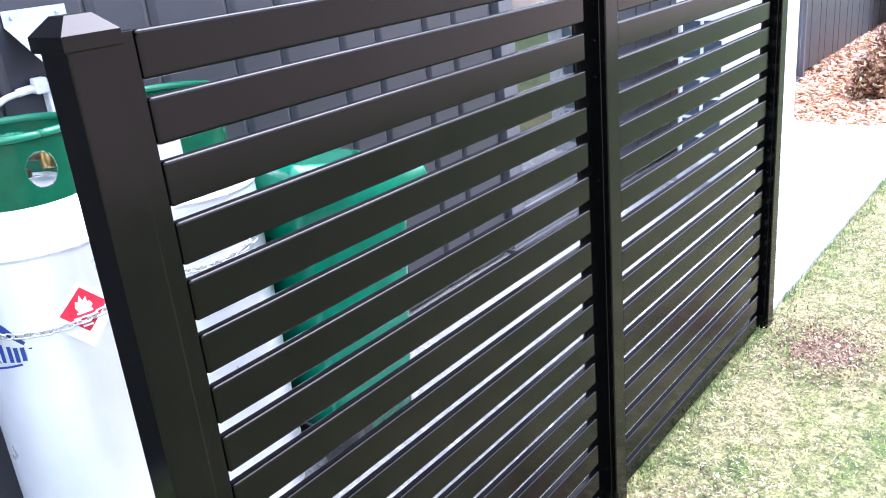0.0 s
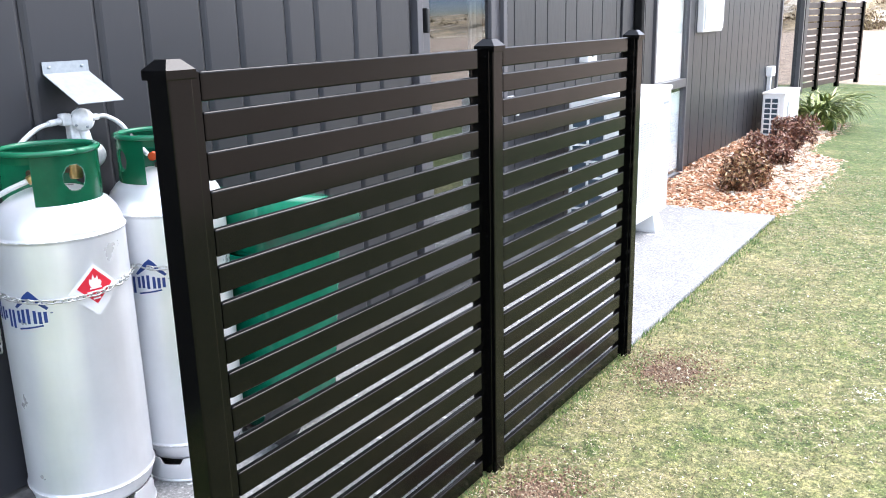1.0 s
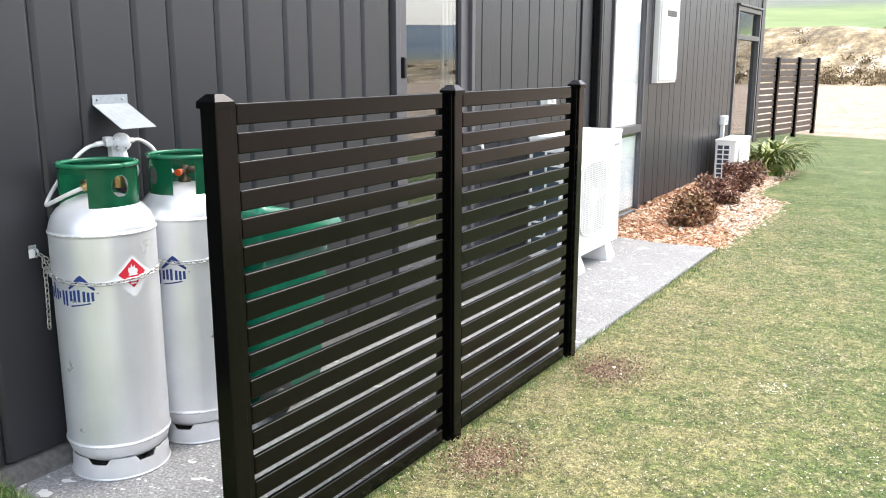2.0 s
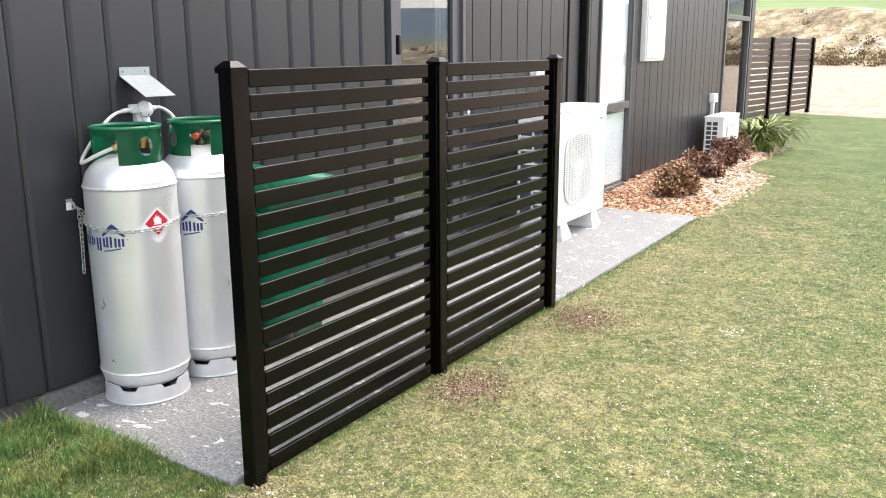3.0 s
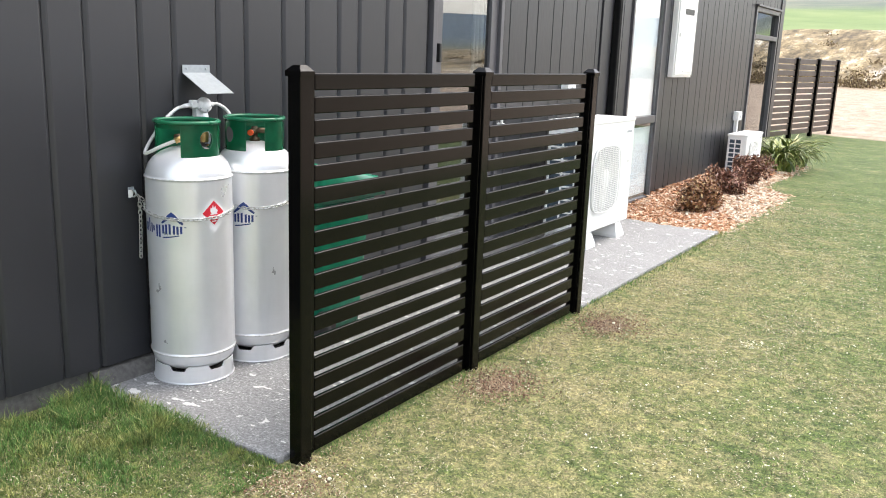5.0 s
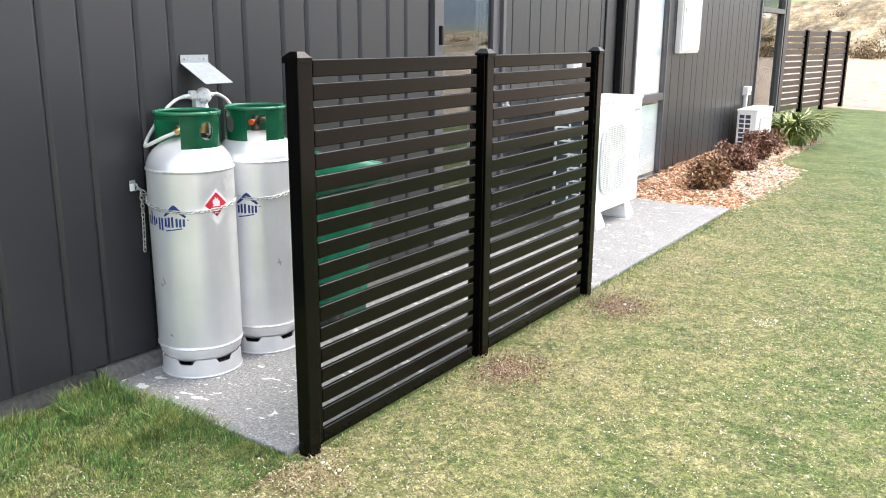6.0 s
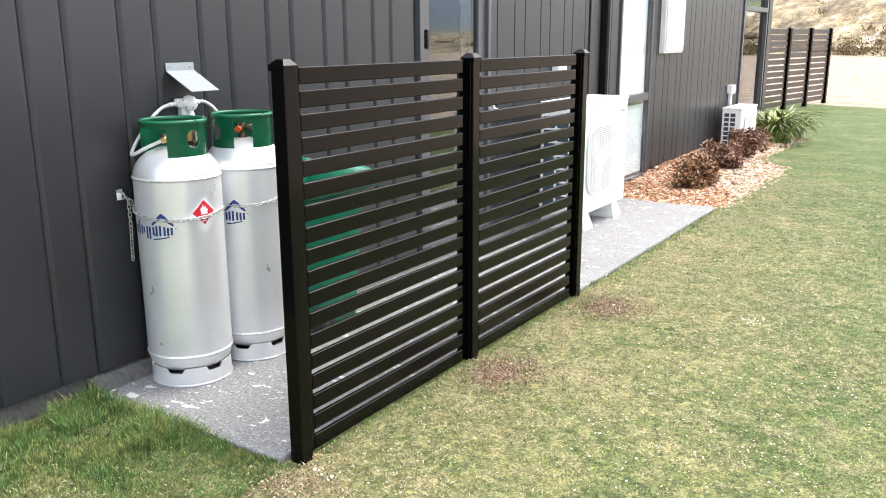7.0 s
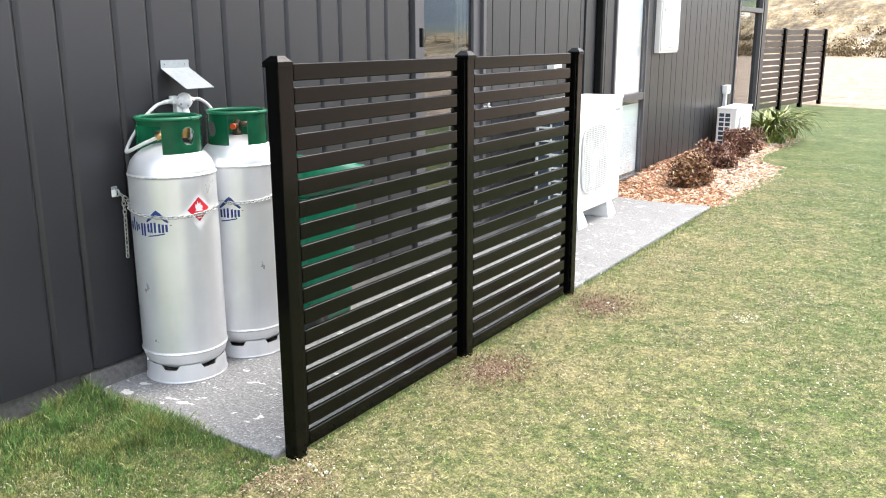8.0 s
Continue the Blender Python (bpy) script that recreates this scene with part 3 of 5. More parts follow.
def slat_fence(name, label, at, rz, posts, h, n, slat, pitch, group="", post=0.066, coat=None):
    """posts: distances along y. The slats sit in side channels between them."""
    f = thing(name, label, "fence", at, rz, group)
    sm = {}
    for y in posts:
        p = part("post", post_mesh(h, post), M_FENCE, f)
        p.location = (0, y, 0)
        c = part("cap", cap_mesh(post + 0.012), M_FENCE, p)
        c.location = (0, 0, h - 0.016)
    for a, b in zip(posts, posts[1:]):
        for y, s in ((a + post / 2, 1), (b - post / 2, -1)):
            bm = bmesh.new()
            add_box(bm, (-0.016, min(y, y + s * 0.006), 0.03), (0.017 if s < 0 else 0.004, max(y, y + s * 0.006), h - 0.003), 0.0015)
            if s < 0:
                add_box(bm, (-0.0165, y - 0.066, 0.03), (-0.0105, y, h - 0.006), 0.001)
            else:
                add_box(bm, (-0.012, y + 0.007, 0.03), (0.0045, a + 0.069, h - 0.004), 0.002)
            ch = part("channel", bm, M_FENCE, f)
            for k in range(n if s < 0 else 0):
                bm = lathe([(0.0036, 0.0), (0.0034, 0.0016), (0.001, 0.0024)], 8, True, pose(0.004, y + s * 0.006, h - 0.03 - k * pitch, -90 * s, 0, 0))
                part("screw", bm, M_FENCE, ch)
        ln = b - a - 0.0695 - 0.080
        for i in range(n):
            ob = part("slat", box((-0.0082, -ln / 2, -slat / 2), (0.0082, ln / 2, slat / 2), 0.0042, 3), coat or M_FENCE, f) if ln not in sm else None
            if ob is None:
                ob = new("slat", sm[ln])
                ob.parent = f
            else:
                sm[ln] = ob.data
            ob.location = (-0.0015, (a + b) / 2 - 0.00525, h - 0.005 - slat / 2 - i * pitch)
    return f


FENCE_X = -0.810
slat_fence("slat_fence", "black aluminium slatted screen of two panels with capped posts", (FENCE_X, 1.683, 0.0), 0.0, (0.0, 1.2, 2.4), 1.435, 18, 0.0583, 0.0787, "", 0.058)
slat_fence("slat_fence", "tall black slatted screen beside the dry field", (-2.76, 17.36, 0.0), -9.5, (0.0, 1.22, 2.44, 3.66), 1.675, 13, 0.098, 0.122, "", 0.085, M_FENCE_FAR)


# ---------------------------------------------------------------- gas bottles
def ring_wall(radius, z0, z1, a0, a1, holes, thick=0.004):
    """A curved sheet from angle a0 to a1 with oval holes (angle, z, half width, half height)."""
    bm = bmesh.new()
    na, nz = max(8, int((a1 - a0) / 1.2)), 36
    grid = [[(a0 + (a1 - a0) * i / na, z0 + (z1 - z0) * j / nz) for j in range(nz + 1)] for i in range(na + 1)]

    def inside(a, z):
        for ha, hz, hw, hh in holes:
            u = radians((a - ha + 180) % 360 - 180) * radius / hw
            v = (z - hz) / hh
            if u * u + v * v < 1:
                return ha, hz, hw, hh, math.sqrt(u * u + v * v)
        return None

    vs = {}

    def vert(i, j):
        if (i, j) not in vs:
            a, z = grid[i][j]
            h = inside(a, z)
            if h and h[4] > 0.05:
                a, z = h[0] + ((a - h[0] + 180) % 360 - 180) / h[4], h[1] + (z - h[1]) / h[4]
            vs[(i, j)] = bm.verts.new((radius * math.cos(radians(a)), radius * math.sin(radians(a)), z))
        return vs[(i, j)]

    for i in range(na):
        for j in range(nz):
            a, z = (grid[i][j][0] + grid[i + 1][j][0]) / 2, (grid[i][j][1] + grid[i][j + 1][1]) / 2
            if inside(a, z):
                continue
            bm.faces.new((vert(i, j), vert(i + 1, j), vert(i + 1, j + 1), vert(i, j + 1))).smooth = True
    geom = bm.faces[:]
    bmesh.ops.solidify(bm, geom=geom, thickness=thick)
    bmesh.ops.recalc_face_normals(bm, faces=bm.faces[:])
    return bm


def ring(radius, z, wire, seg=56):
    pts = [Vector((radius * math.cos(2 * math.pi * k / seg), radius * math.sin(2 * math.pi * k / seg), z)) for k in range(seg + 1)]
    return tube(pts, wire, 8)


BR = 0.183


def foot_ring(notches):
    """A slightly flared skirt whose top edge drops in sloped notches at the given angles."""
    bm = bmesh.new()
    cols = []
    for k in range(180):
        a = 2.0 * k
        d = min(abs((a - n + 180) % 360 - 180) for n in notches)
        top = 0.082 - 0.022 * min(1, max(0, (14 - d) / 4))
        u = Vector((math.cos(radians(a)), math.sin(radians(a)), 0))
        cols.append([bm.verts.new(u * r + Vector((0, 0, z))) for r, z in ((0.1745, 0.0), (0.172, top), (0.167, top), (0.1695, 0.0))])
    for p, q in zip(cols, cols[1:] + cols[:1]):
        for i in range(4):
            f = bm.faces.new((p[i], q[i], q[(i + 1) % 4], p[(i + 1) % 4]))
    bmesh.ops.recalc_face_normals(bm, faces=bm.faces[:])
    return bm


def on_bottle(u, v, lift=0.0012):
    """u: degrees round the bottle, v: height."""
    return Vector(((BR + lift) * math.cos(radians(u)), (BR + lift) * math.sin(radians(u)), v))


def decal(poly, centre_u, centre_v, lift, steps=6):
    """A flat outline (metres across, up) wrapped on the bottle."""
    bm = bmesh.new()
    k = 180 / math.pi / BR
    n = len(poly)
    cx, cy = sum(p[0] for p in poly) / n, sum(p[1] for p in poly) / n
    rim = []
    for a, b in zip(poly, poly[1:] + poly[:1]):
        for s in range(steps):
            rim.append((a[0] + (b[0] - a[0]) * s / steps, a[1] + (b[1] - a[1]) * s / steps))
    rows = []
    for q in range(steps + 1):
        f = q / steps
        rows.append([bm.verts.new(on_bottle(centre_u + (cx + (x - cx) * f) * k, centre_v + cy + (y - cy) * f, lift)) for x, y in rim] if q else None)
    mid = bm.verts.new(on_bottle(centre_u + cx * k, centre_v + cy, lift))
    m = len(rim)
    for i in range(m):
        bm.faces.new((mid, rows[1][i], rows[1][(i + 1) % m]))
        for q in range(1, steps):
            bm.faces.new((rows[q][i], rows[q + 1][i], rows[q + 1][(i + 1) % m], rows[q][(i + 1) % m]))
    return bm


def ribbon(line, width, centre_u, centre_v, lift, swell=None):
    """A stroke of even or swelling width (metres across, up) wrapped on the bottle."""
    bm = bmesh.new()
    k = 180 / math.pi / BR
    n = len(line)
    pts, wide = [], []
    for i in range(n - 1):
        for q in range(6):
            f = q / 6
            pts.append(Vector((line[i][0] + (line[i + 1][0] - line[i][0]) * f, line[i][1] + (line[i + 1][1] - line[i][1]) * f)))
            wide.append(width * ((swell[i] + (swell[i + 1] - swell[i]) * f) if swell else 1.0))
    pts.append(Vector(line[-1]))
    wide.append(width * (swell[-1] if swell else 1.0))
    rows = []
    for i, p in enumerate(pts):
        d = (pts[min(i + 1, len(pts) - 1)] - pts[max(i - 1, 0)]).normalized()
        s = Vector((-d.y, d.x)) * wide[i] / 2
        rows.append([bm.verts.new(on_bottle(centre_u + c.x * k, centre_v + c.y, lift)) for c in (p - s, p, p + s)])
    for a, b in zip(rows, rows[1:]):
        for q in range(2):
            bm.faces.new((a[q], a[q + 1], b[q + 1], b[q]))
    return bm


def rect(x, y, w, h):
    return [(x - w / 2, y - h / 2), (x + w / 2, y - h / 2), (x + w / 2, y + h / 2), (x - w / 2, y + h / 2)]


def oval(x, y, a, b, n=14):
    return [(x + a * math.cos(2 * math.pi * i / n), y + b * math.sin(2 * math.pi * i / n)) for i in range(n)]


def gas_bottle(at, label, opening, width, holes, mark_u, sign_u=None, outlet=0.0, reach=0.055, plugged=False):
    t = thing("gas_bottle", label, "gas bottle", at, group="gas bottles by the wall")
    prof = [(0.02, 0.052), (0.09, 0.054), (0.135, 0.062), (0.160, 0.078), (0.174, 0.096), (BR - 0.003, 0.118), (BR - 0.001, 0.127), (BR - 0.001, 0.130), (BR + 0.003, 0.132), (BR + 0.003, 0.140),
            (BR, 0.142), (BR, 0.146), (BR, 0.16), (BR, 0.54), (BR, 0.885), (BR, 0.901), (BR, 0.905), (BR + 0.003, 0.907), (BR + 0.003, 0.915), (BR - 0.001, 0.917), (BR - 0.0015, 0.921), (BR - 0.004, 0.935), (0.168, 0.965), (0.148, 0.99), (0.118, 1.012), (0.08, 1.028), (0.03, 1.036), (0.01, 1.037)]
    part("tank", lathe(prof, 64), M_STEEL, t)
    # foot ring, cut away in wide notches under the tank
    part("foot_ring", foot_ring((-65, -6, 54, 112, 172, 236)), M_STEEL, t)
    part("foot_bead", ring(0.1745, 0.004, 0.004), M_STEEL, t)
    for z in (0.136, 0.911):
        part("weld_bead", ring(BR + 0.0010, z, 0.0036, 72), M_BEAD, t, "pale scuffed weld bead")
    cr, z0, z1 = 0.134, 0.985, 1.143
    part("collar", ring_wall(cr, z0, z1, opening + width / 2, opening - width / 2 + 360, holes, 0.004), M_COLLAR, t, "green enamelled collar with hand holes")
    if width:
        part("collar_band", ring_wall(cr, z1 - 0.026, z1, opening - width / 2 - 1, opening + width / 2 + 1, [], 0.004), M_COLLAR, t)
    part("collar_rim", ring(cr, z1 + 0.001, 0.009), M_COLLAR, t)
    v = part("valve", lathe([(0.024, 1.03), (0.024, 1.05), (0.013, 1.055), (0.016, 1.075), (0.016, 1.10), (0.008, 1.105), (0.008, 1.12)], 16), M_VALVE, t, "brass bottle valve")
    part("handwheel", lathe([(0.010, 1.118), (0.030, 1.119), (0.033, 1.126), (0.030, 1.133), (0.010, 1.134)], 20), M_COLLAR, v)
    o = Vector((math.cos(radians(outlet)), math.sin(radians(outlet)), 0))
    part("outlet", tube([Vector((0, 0, 1.08)) + o * 0.012, Vector((0, 0, 1.08)) + o * reach], 0.012, 12), M_VALVE, v)
    if plugged:
        part("valve_plug", tube([Vector((0, 0, 1.08)) + o * reach, Vector((0, 0, 1.08)) + o * (reach + 0.018)], 0.0135, 12), M_ORANGE, v, "orange plastic plug")
    part("side_port", tube([Vector((0, 0, 1.085)), Vector((0.05, 0.04, 1.085))], 0.013, 12), M_VALVE, v)
    part("side_cap", lathe([(0.016, 1.055), (0.018, 1.06), (0.018, 1.095), (0.012, 1.105), (0.012, 1.115)], 14, True, pose(0.055, 0.045, 0)), M_BRASS if not plugged else M_VALVE, v)
    # printed mark: plain blue bars under a roof-like chevron
    lg = part("printed_mark", ribbon([(-0.016, 0.026), (0.030, 0.066), (0.078, 0.024)], 0.012, mark_u, 0.700, 0.0010, (0.6, 1.7, 0.7)), M_BLUE, t, "blue printed bars below a roof-like chevron")

    bars = [(-0.128, -0.018, 0.018), (-0.114, -0.018, 0.018), (-0.097, -0.020, 0.040), (-0.078, -0.020, 0.020), (-0.064, -0.012, 0.012), (-0.044, -0.034, 0.018), (-0.029, -0.036, 0.018),
            (-0.010, -0.018, 0.018), (0.005, -0.018, 0.022), (0.021, -0.020, 0.024), (0.040, -0.019, 0.019), (0.055, -0.019, 0.016), (0.070, -0.016, 0.016)]
    for line, w in [([(x, lo), (x, hi)], 0.0095) for x, lo, hi in bars] + [([(-0.012, -0.036), (0.024, -0.031), (0.062, -0.024)], 0.005), ([(0.084, 0.012), (0.091, 0.012)], 0.003)]:
        part("mark_shape", ribbon(line, w, mark_u, 0.700, 0.0012), M_BLUE, lg)
    if sign_u is not None:
        d = 0.077
        s = part("hazard_sticker", decal([(0, -d), (d, 0), (0, d), (-d, 0)], sign_u, 0.757, 0.0010), M_STICK, t, "red diamond hazard sticker with white edge")
        d = 0.0645
        part("red_field", decal([(0, -d * 0.62), (d * 0.81, 0.0 + d * 0.19), (0, d), (-d * 0.81, d * 0.19)], sign_u, 0.757, 0.0016), M_RED, s)
        flame = [(-0.012, 0.012), (0.012, 0.012), (0.019, 0.022), (0.014, 0.032), (0.009, 0.028), (0.008, 0.044), (0.0, 0.036), (-0.005, 0.050), (-0.010, 0.034), (-0.016, 0.038), (-0.018, 0.024)]
        part("flame_mark", decal(flame, sign_u, 0.754, 0.0022, 2), M_STICK, s)
        for y, w in ((0.007, 0.034), (-0.004, 0.052), (-0.013, 0.046), (-0.024, 0.022)):
            part("print_bar", decal(rect(0, y, w, 0.005), sign_u, 0.757, 0.0022, 3), M_STICK, s)
    return t


C1, C2 = (-1.762, 2.008, SLAB_Z), (-1.742, 2.385, SLAB_Z)
gas_bottle(C1, "silver gas bottle with green collar and red hazard sticker", -91, 76, [(-5, 1.072, 0.031, 0.036), (107, 1.06, 0.034, 0.04)], -74, -8, -84, 0.07)
gas_bottle(C2, "silver gas bottle with green collar standing on concrete", -43, 36, [(-102, 1.072, 0.028, 0.034), (195, 1.06, 0.036, 0.04)], -71, None, -60, 0.06, True)


def build_regulator():
    t = thing("gas_regulator", "two-stage cast metal gas regulator on a wall bracket", "regulator", (WX, 2.222, 1.238))
    part("bracket", box((0.0, -0.026, -0.125), (0.03, 0.022, 0.0), 0.004), M_ALU, t)
    part("gauge_block", box((0.012, -0.056, -0.012), (0.040, -0.024, 0.026), 0.005), M_ALU, t)
    m = pose(0.045, 0.008, 0.004, 0, 62, -24)
    part("body", lathe([(0.016, -0.032), (0.029, -0.027), (0.032, -0.012), (0.036, -0.010), (0.036, 0.004), (0.033, 0.006), (0.029, 0.016), (0.019, 0.023), (0.006, 0.025)], 32, True, m), M_ALU, t)
    for k in range(6):
        a = radians(60 * k + 15)
        part("bolt", lathe([(0.0045, 0.005), (0.0045, 0.012), (0.003, 0.013)], 8, True, m @ pose(0.031 * math.cos(a), 0.031 * math.sin(a), 0)), M_GALV, t)
    part("inlet", tube([Vector((0.03, -0.06, 0.004)), Vector((0.033, -0.10, 0.0))], 0.010, 12), M_ALU, t)
    part("outlet", tube([Vector((0.03, 0.03, 0.005)), Vector((0.033, 0.072, 0.005))], 0.010, 12), M_ALU, t)
    m = pose(0.050, 0.026, -0.108, 0, 72, -30)
    st = part("second_stage", lathe([(0.02, -0.038), (0.036, -0.031), (0.040, -0.016), (0.040, 0.0), (0.035, 0.012), (0.024, 0.022), (0.021, 0.024)], 32, True, m), M_ALU, t)
    part("cap", lathe([(0.019, 0.022), (0.020, 0.026), (0.020, 0.038), (0.018, 0.042), (0.004, 0.043)], 24, True, m), M_WHITEP, st, "round white adjuster cap")
    part("neck", tube([Vector((0.035, 0.014, -0.03)), Vector((0.045, 0.022, -0.085))], 0.016, 12), M_ALU, t)
    part("spigot", tube([Vector((0.045, 0.027, -0.14)), Vector((0.045, 0.028, -0.176))], 0.014, 12), M_ALU, t)
    for z0, z1, r in ((-0.176, -0.19, 0.0095), (-0.188, -0.212, 0.0125), (-0.21, -0.228, 0.0095)):
        part("fitting", tube([Vector((0.045, 0.028, z0)), Vector((0.045, 0.028, z1))], r, 6), M_BRASS, t, "brass pipe fitting")
    part("outlet_pipe", tube(smooth_path([(0.045, 0.028, -0.226), (0.044, 0.028, -0.36), (0.03, 0.028, -0.50), (0.004, 0.028, -0.52)]), 0.008), M_HOSE, t)
    h = part("hose", tube(smooth_path([(WX + 0.033, 2.125, 1.238), (WX + 0.036, 2.08, 1.228), (WX + 0.038, 2.02, 1.19), (WX + 0.04, 1.95, 1.12), (WX + 0.05, 1.905, 1.075), (WX + 0.08, 1.868, 1.05), (-1.84, 1.865, 1.057), (-1.79, 1.892, 1.085), (-1.745, 1.938, 1.112)], 10), 0.0075, 10), M_HOSE)
    tagged(h, "braided grey gas hose from regulator to bottle", "hose")
    part("hose_nut", tube([Vector((-1.750, 1.930, 1.108)), Vector((-1.737, 1.954, 1.120))], 0.013, 6), M_BRASS, h, "brass hose nut")
    h = part("hose", tube(smooth_path([(WX + 0.033, 2.292, 1.243), (WX + 0.037, 2.32, 1.242), (WX + 0.05, 2.36, 1.215), (WX + 0.08, 2.385, 1.16), (WX + 0.14, 2.385, 1.115)], 10), 0.0075, 10), M_HOSE)
    tagged(h, "braided grey gas hose curving down to the second bottle", "hose")


build_regulator()


def build_hood():
    t = thing("cover_plate", "bent galvanised cover plate over the gas regulator", "cover", (WX, 2.222, 1.0))
    bm = bmesh.new()
    y0, y1 = -0.077, 0.081
    sec = [(0.004, 0.42), (0.004, 0.383), (0.162, 0.298), (0.163, 0.300), (0.006, 0.385), (0.006, 0.42)]
    ends = [[bm.verts.new((x, y, z)) for x, z in sec] for y in (y0, y1)]
    for k in range(6):
        bm.faces.new((ends[0][k], ends[0][(k + 1) % 6], ends[1][(k + 1) % 6], ends[1][k]))
    for e in ends:
        bm.faces.new((e[0], e[1], e[4], e[5]))
        bm.faces.new((e[1], e[2], e[3], e[4]))
    bmesh.ops.recalc_face_normals(bm, faces=bm.faces[:])
    part("plate", bm, M_GALV, t)
    for y in (-0.056, 0.056):
        part("rivet", lathe([(0.005, 0), (0.005, 0.003), (0.002, 0.005)], 10, True, pose(0.007, y, 0.403, 0, 90, 0)), M_GALV, t)


build_hood()


def build_chain():
    hk = thing("wall_hook", "galvanised hook plate screwed to the wall", "hook", (WX, 1.846, 0.88))
    part("plate", box((0, -0.014, -0.014), (0.004, 0.016, 0.018), 0.002), M_GALV, hk)
    part("tag", box((0.012, -0.022, -0.026), (0.016, 0.002, 0.006), 0.003), M_WHITEP, hk, "small white tag")
    part("hook", tube(smooth_path([(0.003, 0, 0.005), (0.03, 0, 0.004), (0.036, 0, -0.012), (0.022, 0, -0.024)]), 0.004, 8), M_GALV, hk)

    def arc(c, a0, a1, z0, z1, sag, n=7):
        out = []
        for i in range(n):
            f = i / (n - 1)
            a = radians(a0 + (a1 - a0) * f)
            out.append((c[0] + (BR + 0.009) * math.cos(a), c[1] + (BR + 0.009) * math.sin(a), z0 + (z1 - z0) * f - sag * 4 * f * (1 - f)))
        return out

    pts = [(WX + 0.03, 1.846, 0.874)] + arc(C1, -138, 22, 0.835, 0.808, 0.03) + arc(C2, -75, 30, 0.80, 0.835, 0.02)
    c = part("chain", chain(pts), M_CHAIN)
    tagged(c, "zinc chain looped round the gas bottles", "chain")
    c = part("chain", chain([(WX + 0.03, 1.866, 0.862), (WX + 0.02, 1.876, 0.75), (WX + 0.016, 1.873, 0.578)]), M_CHAIN)
    tagged(c, "loose chain end hanging from the wall hook", "chain")


build_chain()


# ---------------------------------------------------------------- wheelie bin
def tapered(lo0, hi0, lo1, hi1, z0, z1, n=7, bev=0.03):
    """A rounded, tapered tub from rectangle 0 at z0 to rectangle 1 at z1."""
    bm = bmesh.new()
    rings = []
    for q in range(n):
        f = q / (n - 1)
        x0, y0 = lo0[0] + (lo1[0] - lo0[0]) * f, lo0[1] + (lo1[1] - lo0[1]) * f
        x1, y1 = hi0[0] + (hi1[0] - hi0[0]) * f, hi0[1] + (hi1[1] - hi0[1]) * f
        z = z0 + (z1 - z0) * f
        pts = []
        for cx, cy, a0 in ((x1 - bev, y1 - bev, 0), (x0 + bev, y1 - bev, 90), (x0 + bev, y0 + bev, 180), (x1 - bev, y0 + bev, 270)):
            for k in range(5):
                a = radians(a0 + 22.5 * k)
                pts.append(bm.verts.new((cx + bev * math.cos(a), cy + bev * math.sin(a), z)))
        rings.append(pts)
    m = len(rings[0])
    for a, b in zip(rings, rings[1:]):
        for k in range(m):
            bm.faces.new((a[k], a[(k + 1) % m], b[(k + 1) % m], b[k])).smooth = True
    bm.faces.new(list(reversed(rings[0])))
    bm.faces.new(rings[-1])
    return bm


def build_bin():
    t = thing("wheelie_bin", "green plastic wheelie bin with closed lid against the wall", "bin", (-1.67, 2.77, SLAB_Z))
    part("tub", tapered((-0.14, -0.15), (0.12, 0.18), (-0.175, -0.19), (0.155, 0.23), 0.03, 0.75), M_BIN, t)
    part("rim", tapered((-0.19, -0.205), (0.17, 0.245), (-0.19, -0.205), (0.17, 0.245), 0.705, 0.734, 2), M_BIN, t)
    bm = tapered((-0.20, -0.23), (0.185, 0.325), (-0.17, -0.205), (0.155, 0.29), 0.0, 0.055, 3)
    for v in bm.verts:
        v.co.z += 0.735 if v.co.z < 0.01 else 0.765 + 0.12 * (0.325 - v.co.y) / 0.55
    part("lid", bm, M_BIN, t, "green lid sloping to its front edge")
    part("handle", tube(smooth_path([(-0.14, -0.20, 0.69), (-0.14, -0.235, 0.705), (0.12, -0.235, 0.705), (0.12, -0.20, 0.69)], 6), 0.012), M_BIN, t)
    for x in (-0.155, 0.14):
        w = part("wheel", lathe([(0.02, -0.02), (0.082, -0.02), (0.09, -0.012), (0.09, 0.012), (0.082, 0.02), (0.02, 0.02)], 28, True, pose(x, -0.145, 0.09, 0, 90, 0)), M_RUBBER, t, "black rubber wheel")
        part("hub", lathe([(0.01, -0.023), (0.045, -0.022), (0.045, 0.022), (0.01, 0.023)], 16, True, pose(x, -0.145, 0.09, 0, 90, 0)), M_BLACK, w)
    part("axle", tube([Vector((-0.15, -0.145, 0.09)), Vector((0.135, -0.145, 0.09))], 0.01), M_GALV, t)


build_bin()


